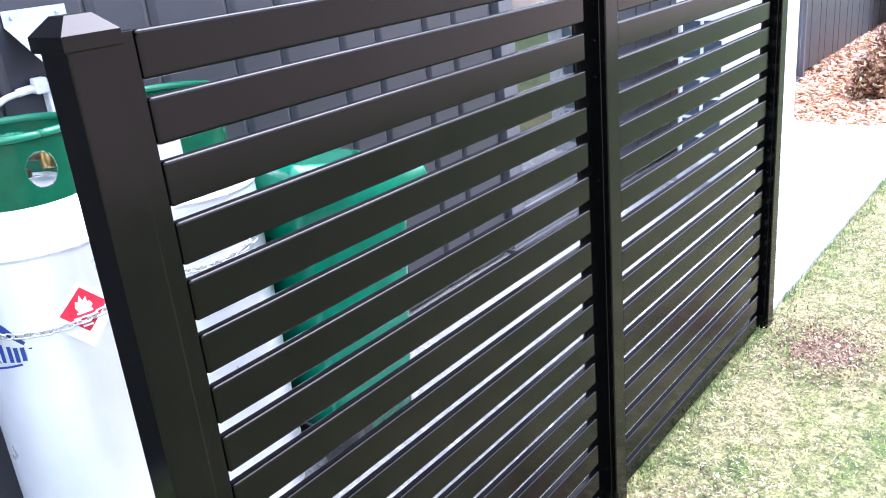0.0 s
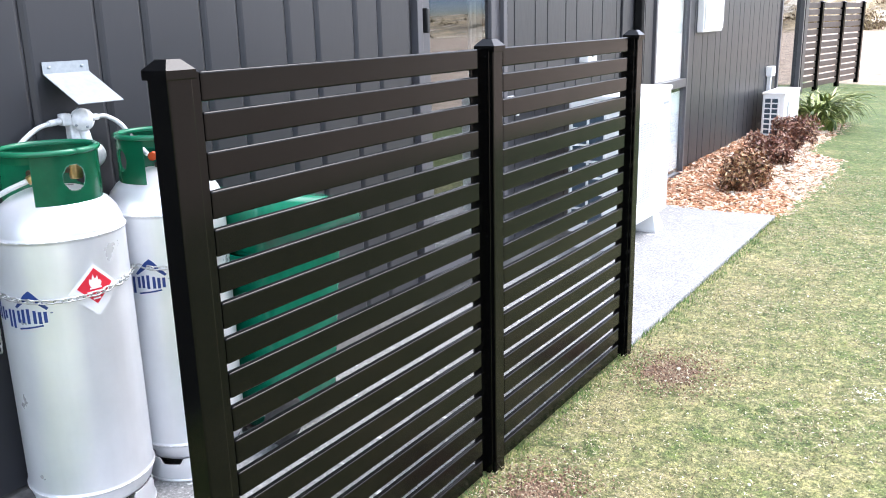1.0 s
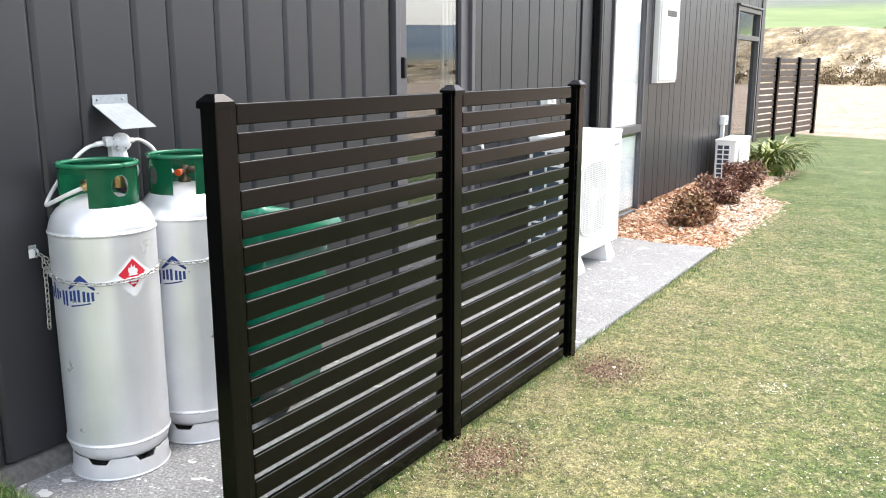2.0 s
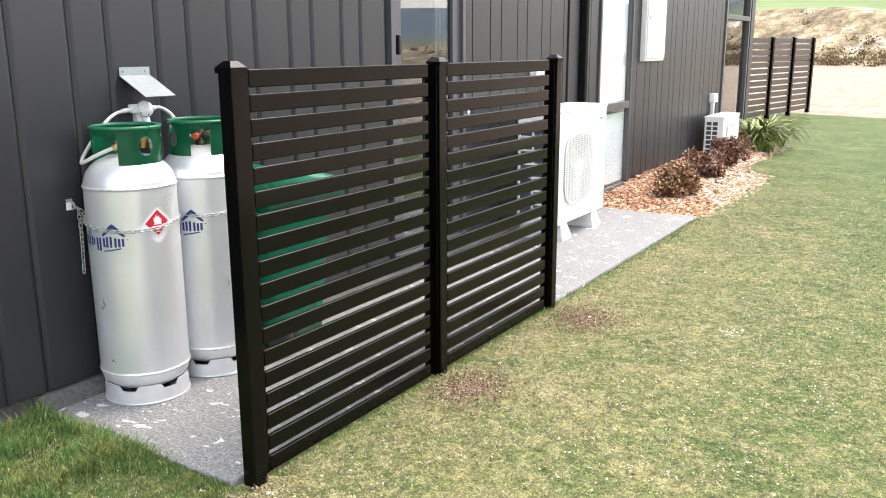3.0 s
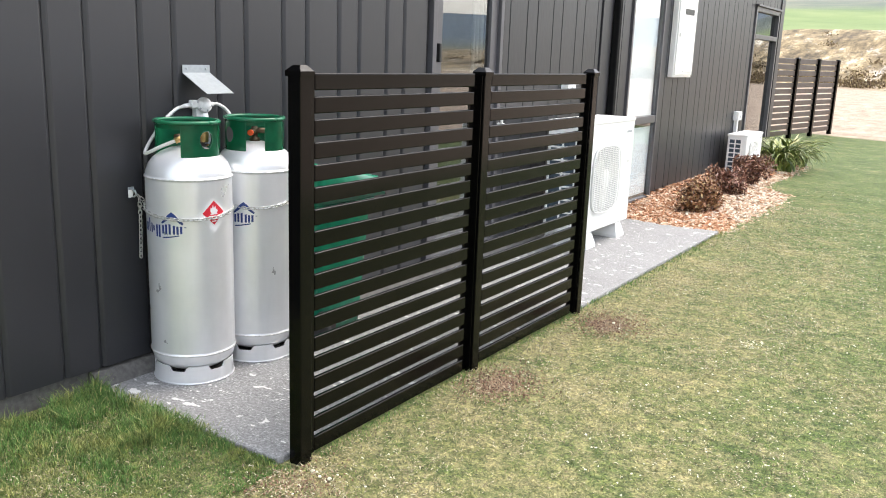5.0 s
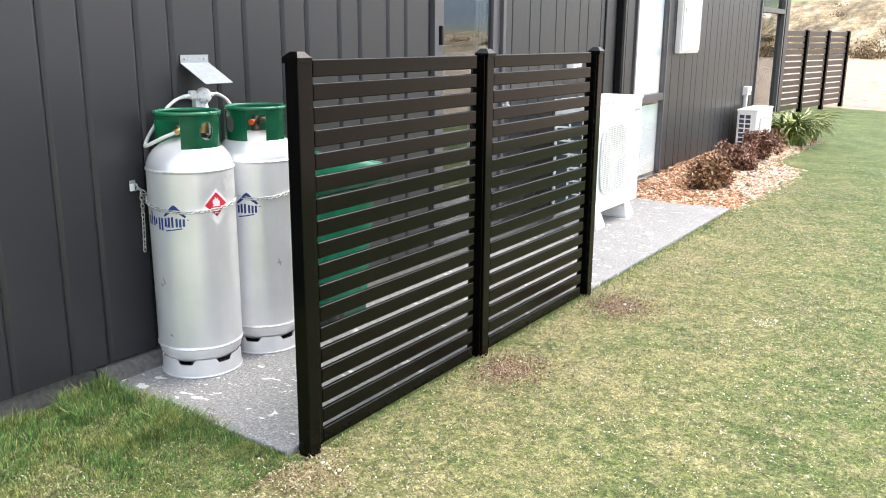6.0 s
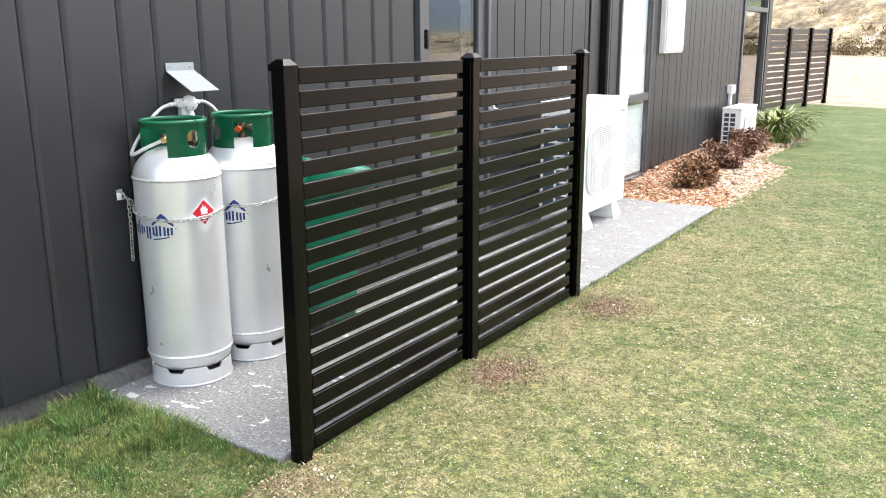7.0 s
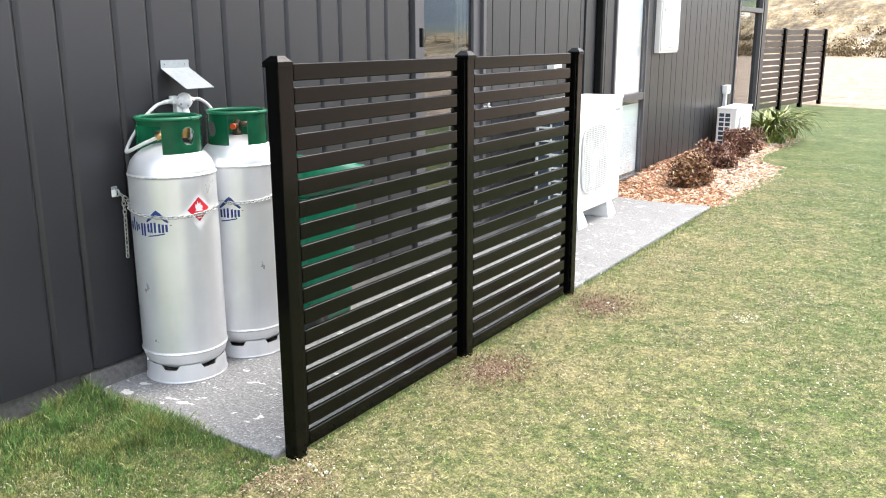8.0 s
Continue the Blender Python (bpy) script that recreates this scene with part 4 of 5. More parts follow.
# ---------------------------------------------------------------- heat pumps
def build_heat_pump(at, wide, deep, high, legs, label):
    """Front towards +x; at: the middle of its foot."""
    t = thing("heat_pump", label, "heat pump", at, group="heat pumps along the wall")
    z0, z1 = legs, legs + high
    hx, hy = deep / 2, wide / 2
    part("casing", box((-hx, -hy, z0), (hx, hy, z1), 0.014, 3), M_WHITE, t)
    part("top_cover", box((-hx - 0.006, -hy - 0.006, z1 - 0.02), (hx + 0.006, hy + 0.006, z1 + 0.008), 0.008), M_WHITE, t)
    # fan behind an oblong wire guard
    cy, cz, r, tall = -hy + wide * 0.40, z0 + high * 0.47, min(wide * 0.285, high * 0.36), 0.97

    def across(dz):
        return r * max(0.0, 1 - (abs(dz) / (tall * r)) ** 4.2) ** (1 / 4.2)

    bm = bmesh.new()
    rim = [(across(tall * r * math.sin(radians(5 * k - 90))), tall * r * math.sin(radians(5 * k - 90))) for k in range(37)]
    rim = rim + [(-y, z) for y, z in reversed(rim[1:-1])]
    lo, hi = [[bm.verts.new((hx + x, cy + y, cz + z)) for y, z in rim] for x in (-0.002, 0.003)]
    bm.faces.new(hi)
    for k in range(len(rim)):
        bm.faces.new((lo[k], lo[k - 1], hi[k - 1], hi[k]))
    fan = part("fan_opening", bm, M_FAN, t, "pale grey fan opening")
    part("fan_hub", lathe([(r * 0.3, 0.004), (r * 0.28, 0.010), (r * 0.05, 0.012)], 24, True, pose(hx, cy, cz, 0, 90, 0)), M_WHITEP, fan)
    for k in range(3):
        m = pose(hx + 0.0045, cy, cz, 120 * k + 20, 0, 0)
        bm = bmesh.new()
        add_box(bm, (-0.001, r * 0.28, -r * 0.25), (0.002, r * 0.85, r * 0.25), 0.0, m)
        part("fan_blade", bm, M_GRILLE, fan)
    g = part("fan_guard", tube([Vector((hx + 0.016, cy + y, cz + z)) for y, z in rim + rim[:1]], 0.005, 8), M_WHITEP, t, "white wire fan guard")
    n = 34
    for i in range(1, n):
        dz = tall * r * (2 * i / n - 1)
        part("guard_bar", box((hx + 0.014, cy - across(dz), cz + dz - 0.0022), (hx + 0.018, cy + across(dz), cz + dz + 0.0022)), M_WHITEP, g)
    for i in range(1, 10):
        dy = r * (2 * i / 10 - 1)
        half = tall * r * max(0.0, 1 - (abs(dy) / r) ** 4.2) ** (1 / 4.2)
        part("guard_rib", box((hx + 0.010, cy + dy - 0.003, cz - half), (hx + 0.0142, cy + dy + 0.003, cz + half)), M_WHITEP, g)
    # coil on the side towards -y, behind a white lattice
    s = part("coil", box((-hx + 0.03, -hy - 0.003, z0 + 0.08 * high), (hx - deep * 0.28, -hy + 0.002, z1 - 0.12 * high)), M_COIL, t, "dark coil fins behind white lattice")
    x0, x1, a, b = -hx + 0.025, hx - deep * 0.27, z0 + 0.07 * high, z1 - 0.11 * high
    for i in range(3):
        x = x0 + (x1 - x0) * i / 2
        part("lattice_bar", box((x - 0.008, -hy - 0.012, a), (x + 0.008, -hy - 0.0035, b), 0.002), M_WHITE, s)
    for i in range(8):
        z = a + (b - a) * i / 7
        part("lattice_bar", box((x0, -hy - 0.011, z - 0.007), (x1, -hy - 0.0034, z + 0.007)), M_WHITE, s)
    part("badge", box((hx - 0.001, hy - wide * 0.17, z1 - high * 0.13), (hx + 0.002, hy - wide * 0.06, z1 - high * 0.11)), M_GALV, t)
    part("grip", box((hx - 0.001, hy - wide * 0.12, z1 - high * 0.42), (hx + 0.004, hy - wide * 0.09, z1 - high * 0.40), 0.001), M_GRILLE, t)
    part("valve_cover", box((-hx + 0.02, hy - 0.001, z0 + 0.04), (hx - 0.06, hy + 0.045, z0 + high * 0.45), 0.01), M_WHITE, t)
    for y in (-hy + wide * 0.2, hy - wide * 0.16):
        bm = bmesh.new()
        v = []
        for x, wd, z in ((0.195, 0.085, 0.0), (0.195, 0.085, 0.02), (0.165, 0.06, legs - 0.012), (0.165, 0.06, legs)):
            v.append([bm.verts.new((sx * x - 0.02, y + sy * wd, z)) for sx, sy in ((-1, -1), (1, -1), (1, 1), (-1, 1))])
        for p, q in zip(v, v[1:]):
            for k in range(4):
                bm.faces.new((p[k], p[(k + 1) % 4], q[(k + 1) % 4], q[k]))
        bm.faces.new(list(reversed(v[0])))
        bm.faces.new(v[-1])
        part("foot", bm, M_WHITEP, t, "white moulded mounting foot")
    return t


build_heat_pump((-1.585, 5.98, SLAB_Z), 0.95, 0.34, 0.865, 0.13, "large white heat pump outdoor unit on white feet")
build_heat_pump((-1.70, 11.42, 0.03), 0.84, 0.25, 0.51, 0.07, "small white heat pump unit behind bronze shrubs")


def build_wall_fittings():
    t = thing("meter_box", "white enamelled meter box on the charcoal wall", "meter box", (WX, 9.045, 0.0))
    part("body", box((0.0, -0.315, 1.348), (0.06, 0.315, 2.275), 0.006), M_WHITE, t)
    part("door", box((0.061, -0.295, 1.375), (0.075, 0.295, 2.25), 0.005), M_WHITE, t)
    part("rain_hood", box((0.0, -0.335, 2.277), (0.11, 0.335, 2.297), 0.004), M_WHITE, t)
    part("viewing_window", box((0.0755, -0.12, 2.02), (0.079, 0.18, 2.08), 0.002), M_BLACK, t, "dark viewing slot")
    part("latch", box((0.0755, -0.26, 1.78), (0.085, -0.23, 1.82), 0.003), M_GRILLE, t)
    part("lower_lip", box((0.0755, -0.05, 1.405), (0.083, 0.25, 1.415), 0.002), M_GRILLE, t)
    t = thing("isolator_switch", "white electrical isolator with conduit on the wall", "switch", (WX, 11.72, 0.815))
    part("body", box((0, -0.09, -0.06), (0.075, 0.09, 0.06), 0.008), M_WHITEP, t)
    part("knob", lathe([(0.028, 0), (0.026, 0.016), (0.01, 0.02)], 16, True, pose(0.075, 0, 0, 0, 90, 0)), M_WHITEP, t)
    part("conduit", box((0.002, -0.03, -0.62), (0.05, 0.03, -0.061), 0.006), M_WHITEP, t)
    t = thing("isolator_switch", "small white electrical isolator on the wall", "switch", (WX, 6.16, 1.265))
    part("body", box((0, -0.075, -0.055), (0.07, 0.075, 0.055), 0.008), M_WHITEP, t)
    part("knob", lathe([(0.022, 0), (0.02, 0.014), (0.01, 0.018)], 16, True, pose(0.07, 0, 0, 0, 90, 0)), M_GRILLE, t)
    t = thing("garden_tap", "small metal garden tap on the wall", "tap", (WX, 5.02, 1.02))
    part("spout", tube(smooth_path([(0, 0, 0), (0.05, 0, 0.0), (0.085, 0, -0.01), (0.095, 0, -0.055)]), 0.011), M_ALU, t)
    part("stem", lathe([(0.012, 0), (0.010, 0.03), (0.006, 0.045)], 12, True, pose(0.05, 0, 0.005)), M_ALU, t)
    part("tap_handle", box((0.038, -0.03, 0.048), (0.062, 0.03, 0.058), 0.004), M_ALU, t)


build_wall_fittings()


# ---------------------------------------------------------------- planting bed
def bed_edge(y):
    """Outer x of the mulch at y."""
    pts = [(7.14, -0.79), (7.6, -0.75), (8.2, -0.73), (9.4, -0.71), (10.1, -0.74), (10.25, -1.0), (10.7, -1.2), (12.0, -1.15), (13.9, -1.18)]
    for (a, xa), (b, xb) in zip(pts, pts[1:]):
        if a <= y <= b:
            return xa + (xb - xa) * (y - a) / (b - a)
    return -1.9


def bed_z(x, y):
    e = bed_edge(y)
    f = min(1, max(0, (e - x) / 0.35)) * (0.55 + 0.45 * min(1, max(0, (y - 7.14) / 0.3)))
    return -0.01 + 0.07 * f + 0.035 * min(1, max(0, (-1.2 - x) / 0.6)) * min(1, max(-0.9, (y - 8.3) / 0.9)) + 0.015 * noise.noise((x * 3, y * 3, 0)) * f


def build_bed():
    verts, faces = [], []
    ny, nx = 90, 16
    for j in range(ny + 1):
        y = 7.14 + 6.40 * j / ny
        e = bed_edge(y)
        for i in range(nx + 1):
            x = -1.98 + (e + 1.98) * i / nx
            verts.append((x, y, bed_z(x, y)))
    for j in range(ny):
        for i in range(nx):
            a = j * (nx + 1) + i
            faces.append((a, a + 1, a + nx + 2, a + nx + 1))
    ob = raw("planting_bed", verts, faces, M_SOIL, None, True)
    tagged(ob, "low mulched planting bed along the wall", "planting bed", "", "structure")
    rng = random.Random(5)
    for nm, mat, cond, count, lab in (("bark_mulch", M_CHIP, 0, 5200, "orange brown bark chips covering the bed"), ("weathered_mulch", M_PALE, 1, 4200, "pale weathered wood chips along the bed edge")):
        verts, faces = [], []
        made = 0
        while made < count:
            y = 7.10 + 6.40 * rng.random() ** 1.5
            e = bed_edge(max(7.14, y)) + 0.05
            x = -1.98 + (e + 1.98) * rng.random()
            split = -1.12 + 0.35 * (8.4 - y) * (1 if y < 9.6 else 0) + 0.18 * noise.noise((x * 2, y * 2, 5)) - (0.3 if y > 8.6 else 0)
            pale = x > split
            if rng.random() < 0.12:
                pale = not pale
            if pale != bool(cond):
                continue
            made += 1
            l, w, h = rng.uniform(0.016, 0.045), rng.uniform(0.007, 0.016), rng.uniform(0.002, 0.006)
            m = pose(x, y, bed_z(x, max(7.14, y)) + rng.uniform(0.003, 0.022), rng.uniform(-28, 28), rng.uniform(-28, 28), rng.uniform(0, 360))
            b = len(verts)
            k = rng.uniform(0.5, 1.0)
            for sx, sy, sz in ((-1, -1, -1), (1, -k, -1), (1, k, -1), (-1, 1, -1), (-0.9, -0.8, 1), (0.9, -0.8 * k, 1), (0.9, 0.8 * k, 1), (-0.9, 0.8, 1)):
                verts.append(tuple(m @ Vector((sx * l, sy * w, sz * h))))
            for f in ((4, 5, 6, 7), (0, 1, 5, 4), (1, 2, 6, 5), (2, 3, 7, 6), (3, 0, 4, 7)):
                faces.append(tuple(b + q for q in f))
        tagged(raw(nm, verts, faces, mat), lab, "mulch", "", "stuff")


build_bed()


def build_shrub(at, rx, ry, h, mat, seed, label, count=2600):
    rng = random.Random(seed)
    t = thing("shrub", label, "shrub", at, group="bronze shrubs in the mulch")
    bm = bmesh.new()
    tips = []
    for k in range(26):
        a, e = rng.uniform(0, 2 * math.pi), rng.uniform(0.25, 1.0)
        tip = Vector((rx * 0.85 * math.cos(a) * (1.1 - e * 0.6), ry * 0.85 * math.sin(a) * (1.1 - e * 0.6), h * e * 0.9))
        mid = tip * 0.5 + Vector((rng.uniform(-0.03, 0.03), rng.uniform(-0.03, 0.03), 0.02))
        add_tube(bm, smooth_path([(rng.uniform(-0.02, 0.02), rng.uniform(-0.02, 0.02), -0.02), mid, tip], 4), 0.004, 5)
        tips.append(tip)
    part("stems", bm, M_TWIG, t)
    verts, faces = [], []
    lumps = [(Vector((rng.gauss(0, 0.45) * rx, rng.gauss(0, 0.45) * ry, h * rng.uniform(0.3, 0.8))), rng.uniform(0.32, 0.5)) for _ in range(13)]
    while len(faces) < count * 2:
        c, s = rng.choice(lumps)
        d = Vector((rng.gauss(0, 1), rng.gauss(0, 1), rng.gauss(0, 1))).normalized() * (rng.random() ** 0.35) * (1 + 0.25 * rng.random() ** 4)
        p = c + Vector((d.x * rx * s * 1.25, d.y * ry * s * 1.25, d.z * h * s))
        if p.z < 0.015:
            continue
        l, w = rng.uniform(0.014, 0.028), rng.uniform(0.008, 0.014)
        m = pose(*p, rng.uniform(-60, 60), rng.uniform(-60, 60), rng.uniform(0, 360))
        b = len(verts)
        for q in ((-l, 0, 0), (0, -w, 0.003), (l, 0, -0.002), (0, w, 0.003)):
            verts.append(tuple(m @ Vector(q)))
        faces += [(b, b + 1, b + 2), (b, b + 2, b + 3)]
    raw("foliage", verts, faces, mat, t)
    return t


build_shrub((-1.25, 7.95, 0.05), 0.22, 0.25, 0.28, M_LEAFR, 1, "rounded bronze-leaved shrub in bark mulch", 4200)
build_shrub((-1.29, 9.30, 0.05), 0.155, 0.18, 0.27, M_LEAFP, 2, "low reddish purple shrub in bark mulch", 4200)
build_shrub((-1.33, 10.30, 0.05), 0.165, 0.18, 0.33, M_LEAFP, 3, "reddish purple shrub beside the small heat pump", 4200)


def build_flax(at, n, length, seed, label):
    rng = random.Random(seed)
    t = thing("strap_plant", label, "plant", at, group="strap-leaved plants by the wall")
    verts, faces = [], []
    for k in range(n):
        a = rng.uniform(0, 2 * math.pi)
        out = Vector((math.cos(a), math.sin(a), 0))
        side = Vector((-out.y, out.x, 0))
        l, lean, w = length * rng.uniform(0.55, 1.1), rng.uniform(0.55, 1.15), rng.uniform(0.011, 0.021)
        base = Vector((rng.gauss(0, 0.09), rng.gauss(0, 0.13), -0.02))
        b = len(verts)
        for i in range(8):
            f = i / 7
            ang = radians(84 - 58 * lean * f - 80 * f * f * lean)
            if i == 0:
                p = base.copy()
            else:
                p = p + (out * math.cos(ang) + Vector((0, 0, math.sin(ang)))) * l / 7
            ww = w * (0.7 + 0.6 * math.sin(math.pi * min(1, f + 0.15))) * (1 - f ** 4)
            if p.z < 0.01 and i:
                p.z = 0.01
            verts += [tuple(p - side * ww + Vector((0, 0, 0.004))), tuple(p), tuple(p + side * ww + Vector((0, 0, 0.004)))]
        for i in range(7):
            q = b + 3 * i
            faces += [(q, q + 1, q + 4, q + 3), (q + 1, q + 2, q + 5, q + 4)]
    raw("leaves", verts, faces, M_STRAP, t, True)
    return t


build_flax((-1.45, 12.45, 0.03), 520, 0.70, 4, "clump of arching green strap leaves by the wall")
build_flax((-1.48, 13.2, 0.03), 340, 0.72, 9, "second clump of arching green strap leaves")


def build_scrub():
    """Low dry bushes along the foot of the bank and on its face."""
    rng = random.Random(21)
    verts, faces = [], []
    for _ in range(760):
        a = radians(rng.uniform(55, 118))
        r = rng.choice((rng.gauss(75, 2.0), rng.uniform(74, 112)))
        x, y = r * math.cos(a), r * math.sin(a)
        if noise.noise((x * 0.08, y * 0.08, 1)) < (-0.05 if r < 80 else 0.12):
            continue
        s = rng.uniform(0.35, 1.1)
        z = height(x, y)
        for _ in range(70):
            d = Vector((rng.gauss(0, 0.5), rng.gauss(0, 0.5), abs(rng.gauss(0, 0.35)))) * s
            l = rng.uniform(0.06, 0.16)
            m = pose(x + d.x, y + d.y, z + d.z, rng.uniform(0, 180), rng.uniform(0, 180), rng.uniform(0, 180))
            b = len(verts)
            for q in ((-l, 0, 0), (0, -l * 0.5, 0), (l, 0, 0), (0, l * 0.5, 0)):
                verts.append(tuple(m @ Vector(q)))
            faces.append((b, b + 1, b + 2, b + 3))
    tagged(raw("scrub", verts, faces, M_SCRUB), "dry brown scrub along the foot of the bank", "scrub", "", "stuff")


build_scrub()


# ---------------------------------------------------------------- lawn
def in_slab(x, y, pad=0.0):
    return SLAB[0] - 1 < x < SLAB[2] - pad and SLAB[1] + pad < y < SLAB[3] + 0.5


def blades(name, pts, heights, widths, lean, mat, label, seed):
    """Thin upright leaves, each one bent triangle pair."""
    rng = np.random.RandomState(seed)
    n = len(pts)
    a = rng.uniform(0, 2 * np.pi, n)
    d = np.stack([np.cos(a), np.sin(a), np.zeros(n)], 1)
    b = rng.uniform(0, 2 * np.pi, n)
    tip = np.stack([np.cos(b), np.sin(b), np.zeros(n)], 1) * (heights * lean * rng.uniform(0.1, 1.0, n))[:, None]
    up = np.zeros((n, 3))
    up[:, 2] = heights
    p = np.asarray(pts)
    v = np.empty((n, 5, 3))
    v[:, 0] = p - d * widths[:, None]
    v[:, 1] = p + d * widths[:, None]
    mid = p + up * 0.6 + tip * 0.35
    v[:, 2] = mid - d * widths[:, None] * 0.8
    v[:, 3] = mid + d * widths[:, None] * 0.8
    v[:, 4] = p + up + tip
    idx = np.arange(n)[:, None] * 5
    quads = (idx + np.array([0, 1, 3, 2])).tolist()
    tris = (idx + np.array([2, 3, 4])).tolist()
    ob = raw(name, v.reshape(-1, 3).tolist(), quads + tris, mat)
    return tagged(ob, label, "grass", "", "stuff")


def in_bed(x, y):
    return y > 7.16 and x < bed_edge(max(7.15, min(13.5, y))) - 0.02


BARE = [(-0.55, 3.99, 0.15), (-0.60, 2.80, 0.12), (-0.70, 1.52, 0.12), (0.22, 4.05, 0.06)]


def bare(x, y, rng):
    return any((x - a) ** 2 + ((y - b) * 0.8) ** 2 < (r * rng.uniform(0.4, 1.0)) ** 2 for a, b, r in BARE)


def build_lawn():
    rng = random.Random(11)
    pts = []
    for x0, x1, y0, y1 in ((-1.9, 2.6, 0.7, 3.2), (-0.85, 2.9, 3.2, 5.6), (-0.85, 3.0, 5.6, 9.0), (-1.2, 3.0, 9.0, 14.0)):
        top = 8500 * math.exp(-(y0 - 0.9) / 3.6)
        for _ in range(int((x1 - x0) * (y1 - y0) * top)):
            x, y = rng.uniform(x0, x1), rng.uniform(y0, y1)
            if rng.random() > math.exp(-(y - y0) / 3.6):
                continue
            if y > 7 and rng.random() < (y - 7) / 5:
                continue
            if in_slab(x, y, 0.02) or in_bed(x, y) or (y < 14.1 and x < -1.87) or bare(x, y, rng):
                continue
            if x < -0.78 and y > 1.62 and y < 7.2:
                continue
            pts.append((x, y, 0.014))
    n = len(pts)
    r = np.random.RandomState(3)
    ys = np.array([p[1] for p in pts])
    blades("lawn_grass", pts, r.uniform(0.006, 0.016, n), r.uniform(0.0010, 0.0024, n) * (1 + np.clip(ys - 3, 0, 12) * 0.2), 1.9, M_BLADE, "short mown lawn, green mixed with straw", 4)
    # longer grass against the wall and along the concrete edges
    pts, hs = [], []
    for _ in range(34000):
        x, y = rng.uniform(-1.93, -0.82), 1.61 - abs(rng.gauss(0, 0.5))
        if y < 0.45:
            continue
        k = max(0.15, 1 - (1.62 - y) / (0.6 if x > -1.3 else 1.0)) * (1.0 if x < -1.45 else 0.22 + 0.78 * max(0, (-1.0 - x) / 0.45))
        if noise.noise((x * 4, y * 4, 2)) < -0.08:
            if rng.random() < 0.35:
                continue
            k *= 0.4
        pts.append((x, y, 0.014))
        hs.append((rng.uniform(0.02, 0.07) + 0.09 * max(0, noise.noise((x * 7, y * 7, 4)))) * k + 0.008)
    for _ in range(1700):
        y = rng.uniform(4.1, 7.25)
        pts.append((-0.795 + rng.gauss(0, 0.035), y, 0.02))
        hs.append(rng.uniform(0.01, 0.026) + 0.02 * max(0, noise.noise((y * 5, 0, 0))))
    for _ in range(2600):
        y = rng.uniform(1.75, 4.1)
        pts.append((-0.800 + rng.gauss(0, 0.03), y, 0.015))
        hs.append(rng.uniform(0.008, 0.026))
    for _ in range(3500):
        x = rng.uniform(-1.93, -0.86)
        pts.append((x, 1.60 + rng.gauss(0, 0.022), 0.025))
        hs.append(rng.uniform(0.02, 0.06) * (0.35 + 0.65 * min(1, max(0, (-1.0 - x) / 0.4))))
    for _ in range(1500):                   # tufts against the wall
        y = rng.uniform(0.6, 1.62)
        if noise.noise((y * 5, 3, 1)) > -0.12:
            pts.append((-1.915 + abs(rng.gauss(0, 0.05)), y, 0.015))
            hs.append(rng.uniform(0.03, 0.10))
    for _ in range(60):
        pts.append((-0.815 + rng.gauss(0, 0.035), 1.605 + rng.gauss(0, 0.022), 0.02))
        hs.append(rng.uniform(0.008, 0.02))
    n = len(pts)
    blades("long_grass", pts, np.array(hs), r.uniform(0.0010, 0.0021, n), 0.9, M_LONG, "longer green grass at the wall and path edges", 6)
    # dry straw lying in the turf, thick along the screen and in dry patches
    verts, faces = [], []
    made = 0
    while made < 60000:
        x, y = rng.uniform(-1.9, 2.8), 0.75 + 8.5 * rng.random() ** 1.7
        dry = noise.noise((x * 1.7, y * 1.7, 3)) + 0.5 * noise.noise((x * 6, y * 6, 8)) + (0.5 * max(0, 1 - abs(x + 0.45) / 0.7) if y > 1.4 else 0.6 * max(0, 1 - math.hypot(x + 0.6, y - 1.4) / 0.45) - 0.1)
        dry += sum(0.7 * max(0, 1 - math.hypot(x - a, y - b) / (2.5 * r)) for a, b, r in BARE[:3])
        if rng.random() > 0.12 + 0.9 * max(0, dry):
            continue
        made += 1
        if (x < -0.79 and y > 1.57) or in_bed(x, y):
            continue
        l, w = rng.uniform(0.003, 0.009), rng.uniform(0.0009, 0.0019) * (1 + 0.12 * y)
        m = pose(x, y, rng.uniform(0.022, 0.036), rng.uniform(-25, 25), rng.uniform(-25, 25), rng.uniform(0, 360))
        b = len(verts)
        for q in ((-l, -w * 0.6, 0), (0, -w, 0.003), (l, 0, 0), (0, w, 0.003), (-l, w * 0.6, 0)):
            verts.append(tuple(m @ Vector(q)))
        faces.append((b, b + 1, b + 2, b + 3, b + 4))
    tagged(raw("straw_litter", verts, faces, M_STRAW), "dry straw clippings lying in the lawn", "straw", "", "stuff")
    # daisies and pale bits in the turf
    verts, faces = [], []
    for _ in range(4600):
        x, y = -0.7 + 3.6 * rng.random() ** 0.8, 1.3 + 9.5 * rng.random() ** 1.2
        if in_bed(x, y) or noise.noise((x * 1.3, y * 1.3, 9)) < -0.15:
            continue
        if rng.random() < 0.018:
            x, y = rng.gauss(0.218, 0.05), rng.gauss(4.12, 0.05)
        s, z = rng.uniform(0.0025, 0.0068), rng.uniform(0.026, 0.038)
        b = len(verts)
        m = pose(x, y, z, rng.uniform(-30, 30), rng.uniform(-30, 30), rng.uniform(0, 90))
        for k in range(6):
            q = s * (1 if k % 2 else 0.75)
            verts.append(tuple(m @ Vector((q * math.cos(k * math.pi / 3), q * math.sin(k * math.pi / 3), 0.0))))
        verts.append(tuple(m @ Vector((0, 0, s * 0.4))))
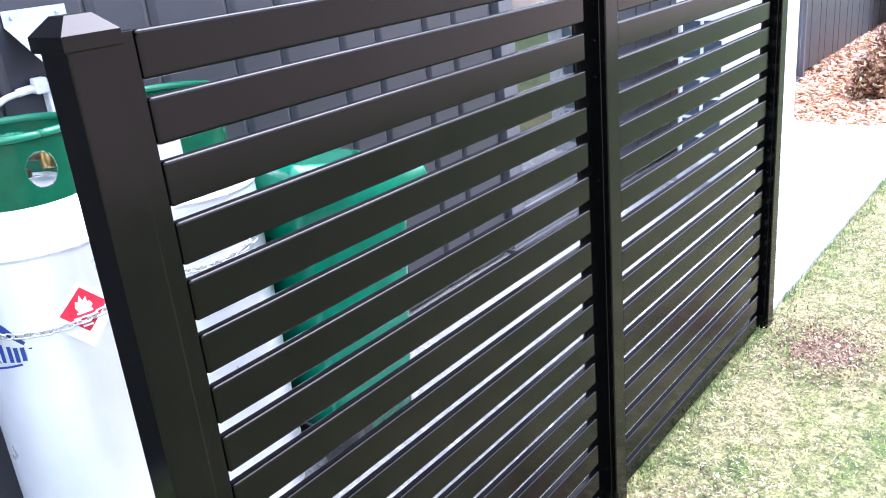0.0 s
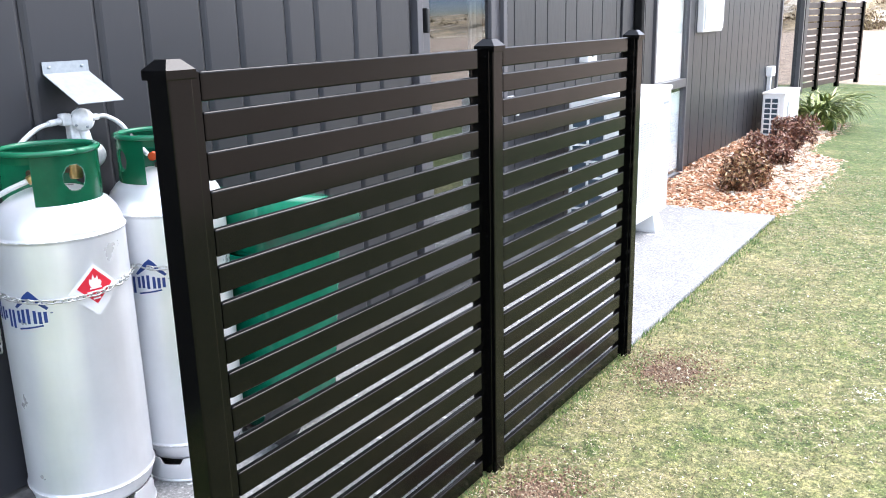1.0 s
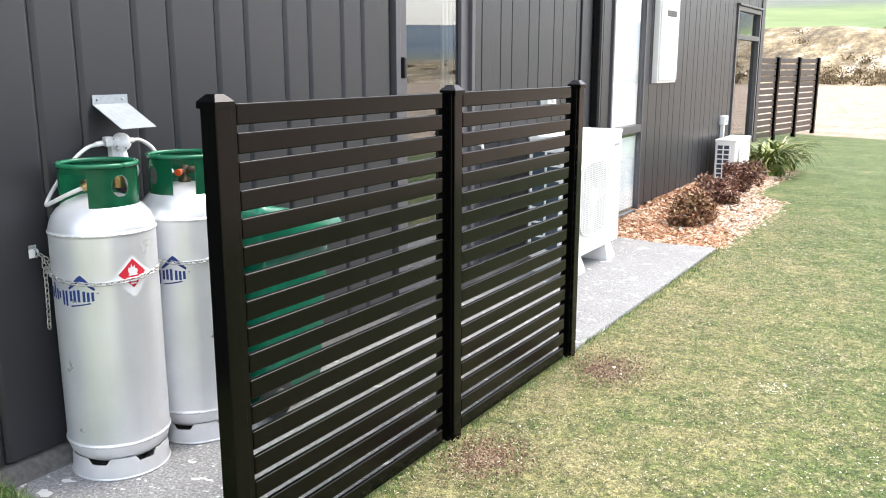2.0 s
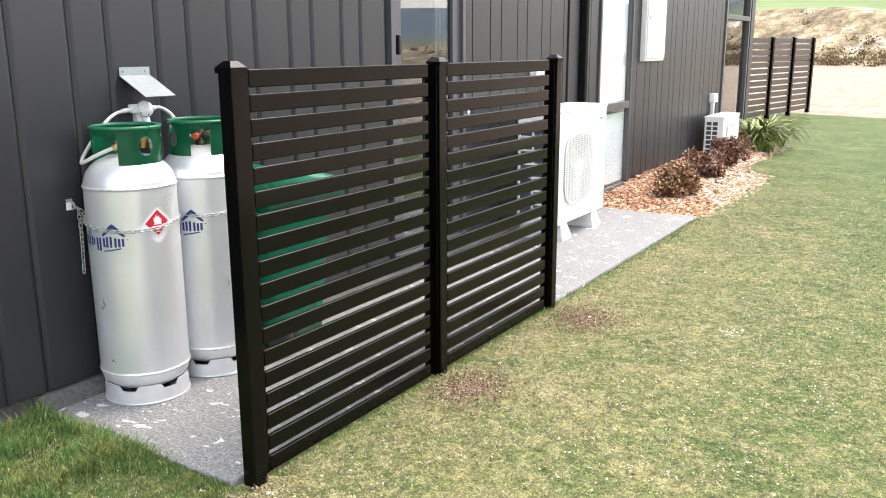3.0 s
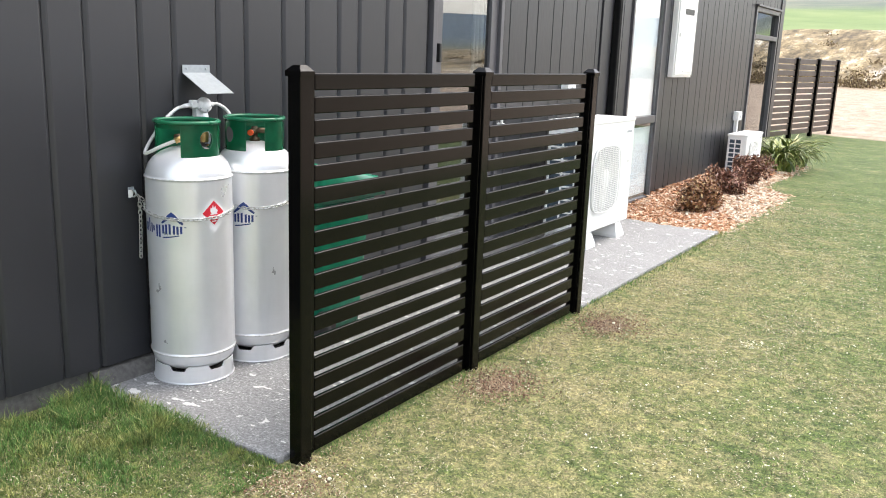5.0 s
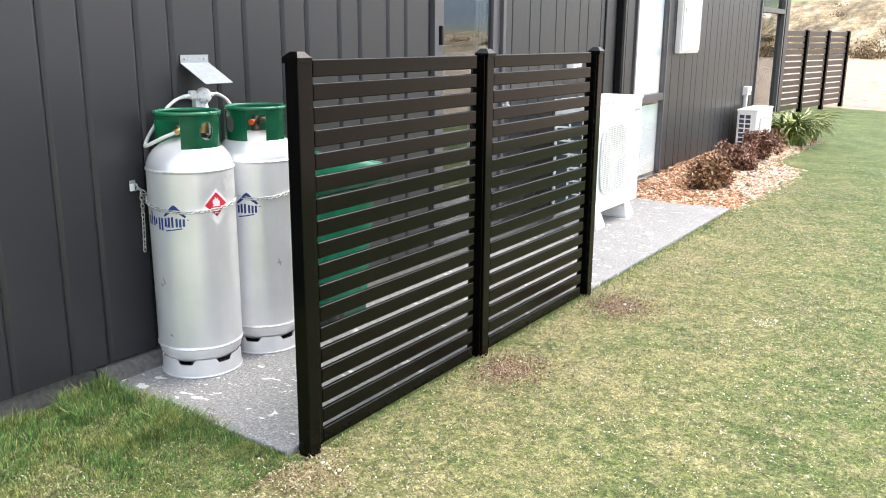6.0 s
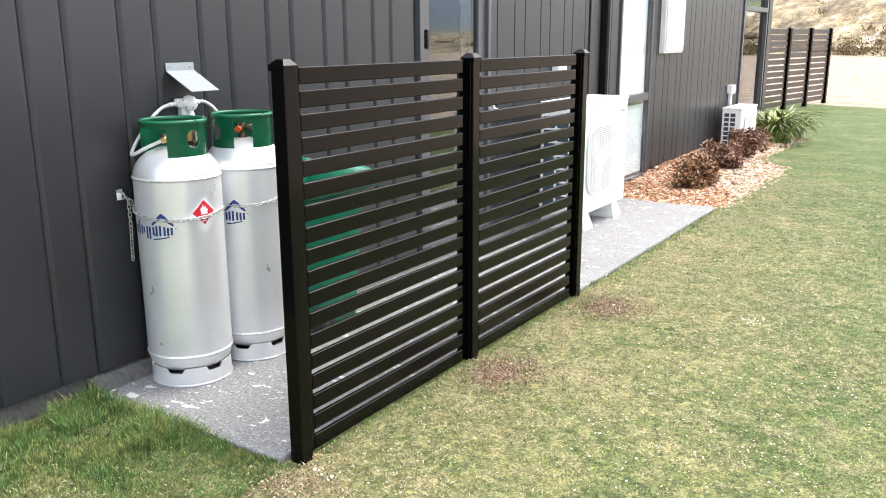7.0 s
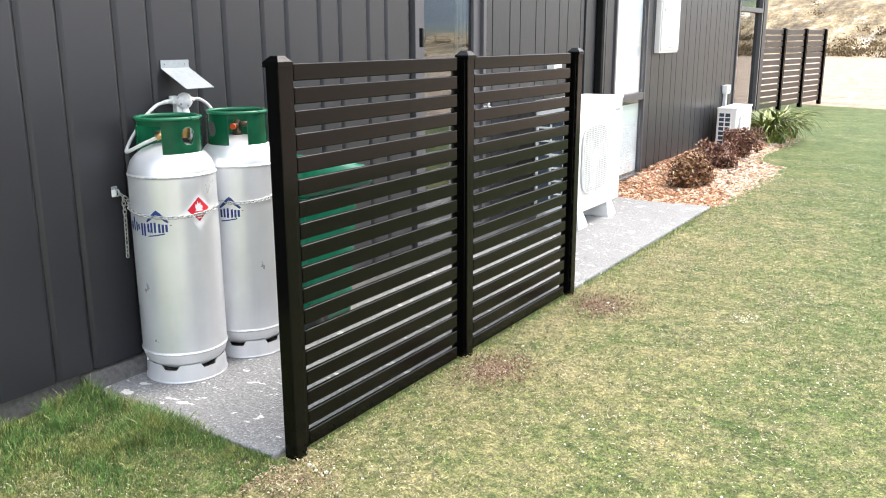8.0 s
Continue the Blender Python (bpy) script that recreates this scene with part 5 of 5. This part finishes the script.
        faces += [(b + k, b + (k + 1) % 6, b + 6) for k in range(6)]
    tagged(raw("daisies", verts, faces, M_DAISY), "tiny white daisies scattered in the lawn", "flowers", "", "stuff")
    # bare soil by the posts, with crumbs
    for x, y, rad in BARE[:2]:
        verts, faces = [(x, y, 0.022)], []
        for q in range(1, 6):
            for k in range(28):
                a = 2 * math.pi * k / 28
                rr = rad * q / 5 * (1 + 0.25 * noise.noise((math.cos(a) * 2, math.sin(a) * 2, x * 9)))
                verts.append((x + rr * math.cos(a), y + rr * math.sin(a) * 1.1, 0.017 + 0.006 * (1 - (q / 5) ** 2) - 0.002 + 0.006 * noise.noise((x + rr * math.cos(a) * 30, y + rr * math.sin(a) * 30, 0)) * (q < 5)))
        faces += [(0, 1 + k, 1 + (k + 1) % 28) for k in range(28)]
        for q in range(4):
            for k in range(28):
                a, b = 1 + q * 28, 1 + (q + 1) * 28
                faces.append((a + k, b + k, b + (k + 1) % 28, a + (k + 1) % 28))
        tagged(raw("soil_patch", verts, faces, M_SOIL, None, True), "bare brown soil patch by a fence post", "soil", "", "stuff")
    verts, faces = [], []
    for _ in range(3600):
        cx, cy, rad = rng.choice(BARE[:2] * 2 + BARE[:3])
        x, y = cx + rng.gauss(0, rad * 0.75), cy + rng.gauss(0, rad * 0.9)
        if x < -0.80 and y > 1.6:
            continue
        s = rng.uniform(0.002, 0.0065)
        m = pose(x, y, 0.024 + s * 0.3, rng.uniform(0, 90), rng.uniform(0, 90), rng.uniform(0, 90))
        b = len(verts)
        for q in ((1, 0, 0), (-1, 0, 0), (0, 0.8, 0), (0, -0.8, 0), (0, 0, 0.7), (0, 0, -0.7)):
            verts.append(tuple(m @ (Vector(q) * s)))
        for f in ((0, 2, 4), (2, 1, 4), (1, 3, 4), (3, 0, 4), (2, 0, 5), (1, 2, 5), (3, 1, 5), (0, 3, 5)):
            faces.append(tuple(b + q for q in f))
    for x, y, s in ((-0.716, 1.644, 0.009), (-0.700, 1.648, 0.006), (-0.669, 1.628, 0.007), (-0.630, 1.636, 0.008), (-0.628, 1.612, 0.006), (-0.53, 4.02, 0.01), (-0.47, 3.95, 0.007)):
        bm = bmesh.new()
        bmesh.ops.create_icosphere(bm, subdivisions=2, radius=s)
        for v in bm.verts:
            v.co *= 1 + 0.3 * noise.noise(v.co * 90 + Vector((x * 50, y * 50, 0)))
            v.co.z *= 0.7
        p = part("pebble", bm, M_DAISY)
        p.location = (x, y, 0.026)
        tagged(p, "pale pebble lying in the turf by the fence post", "stone", "pebbles by the fence posts")
    tagged(raw("soil_crumbs", verts, faces, M_CRUMB), "loose crumbs of soil by the fence posts", "soil", "", "stuff")


build_lawn()
build_boards()
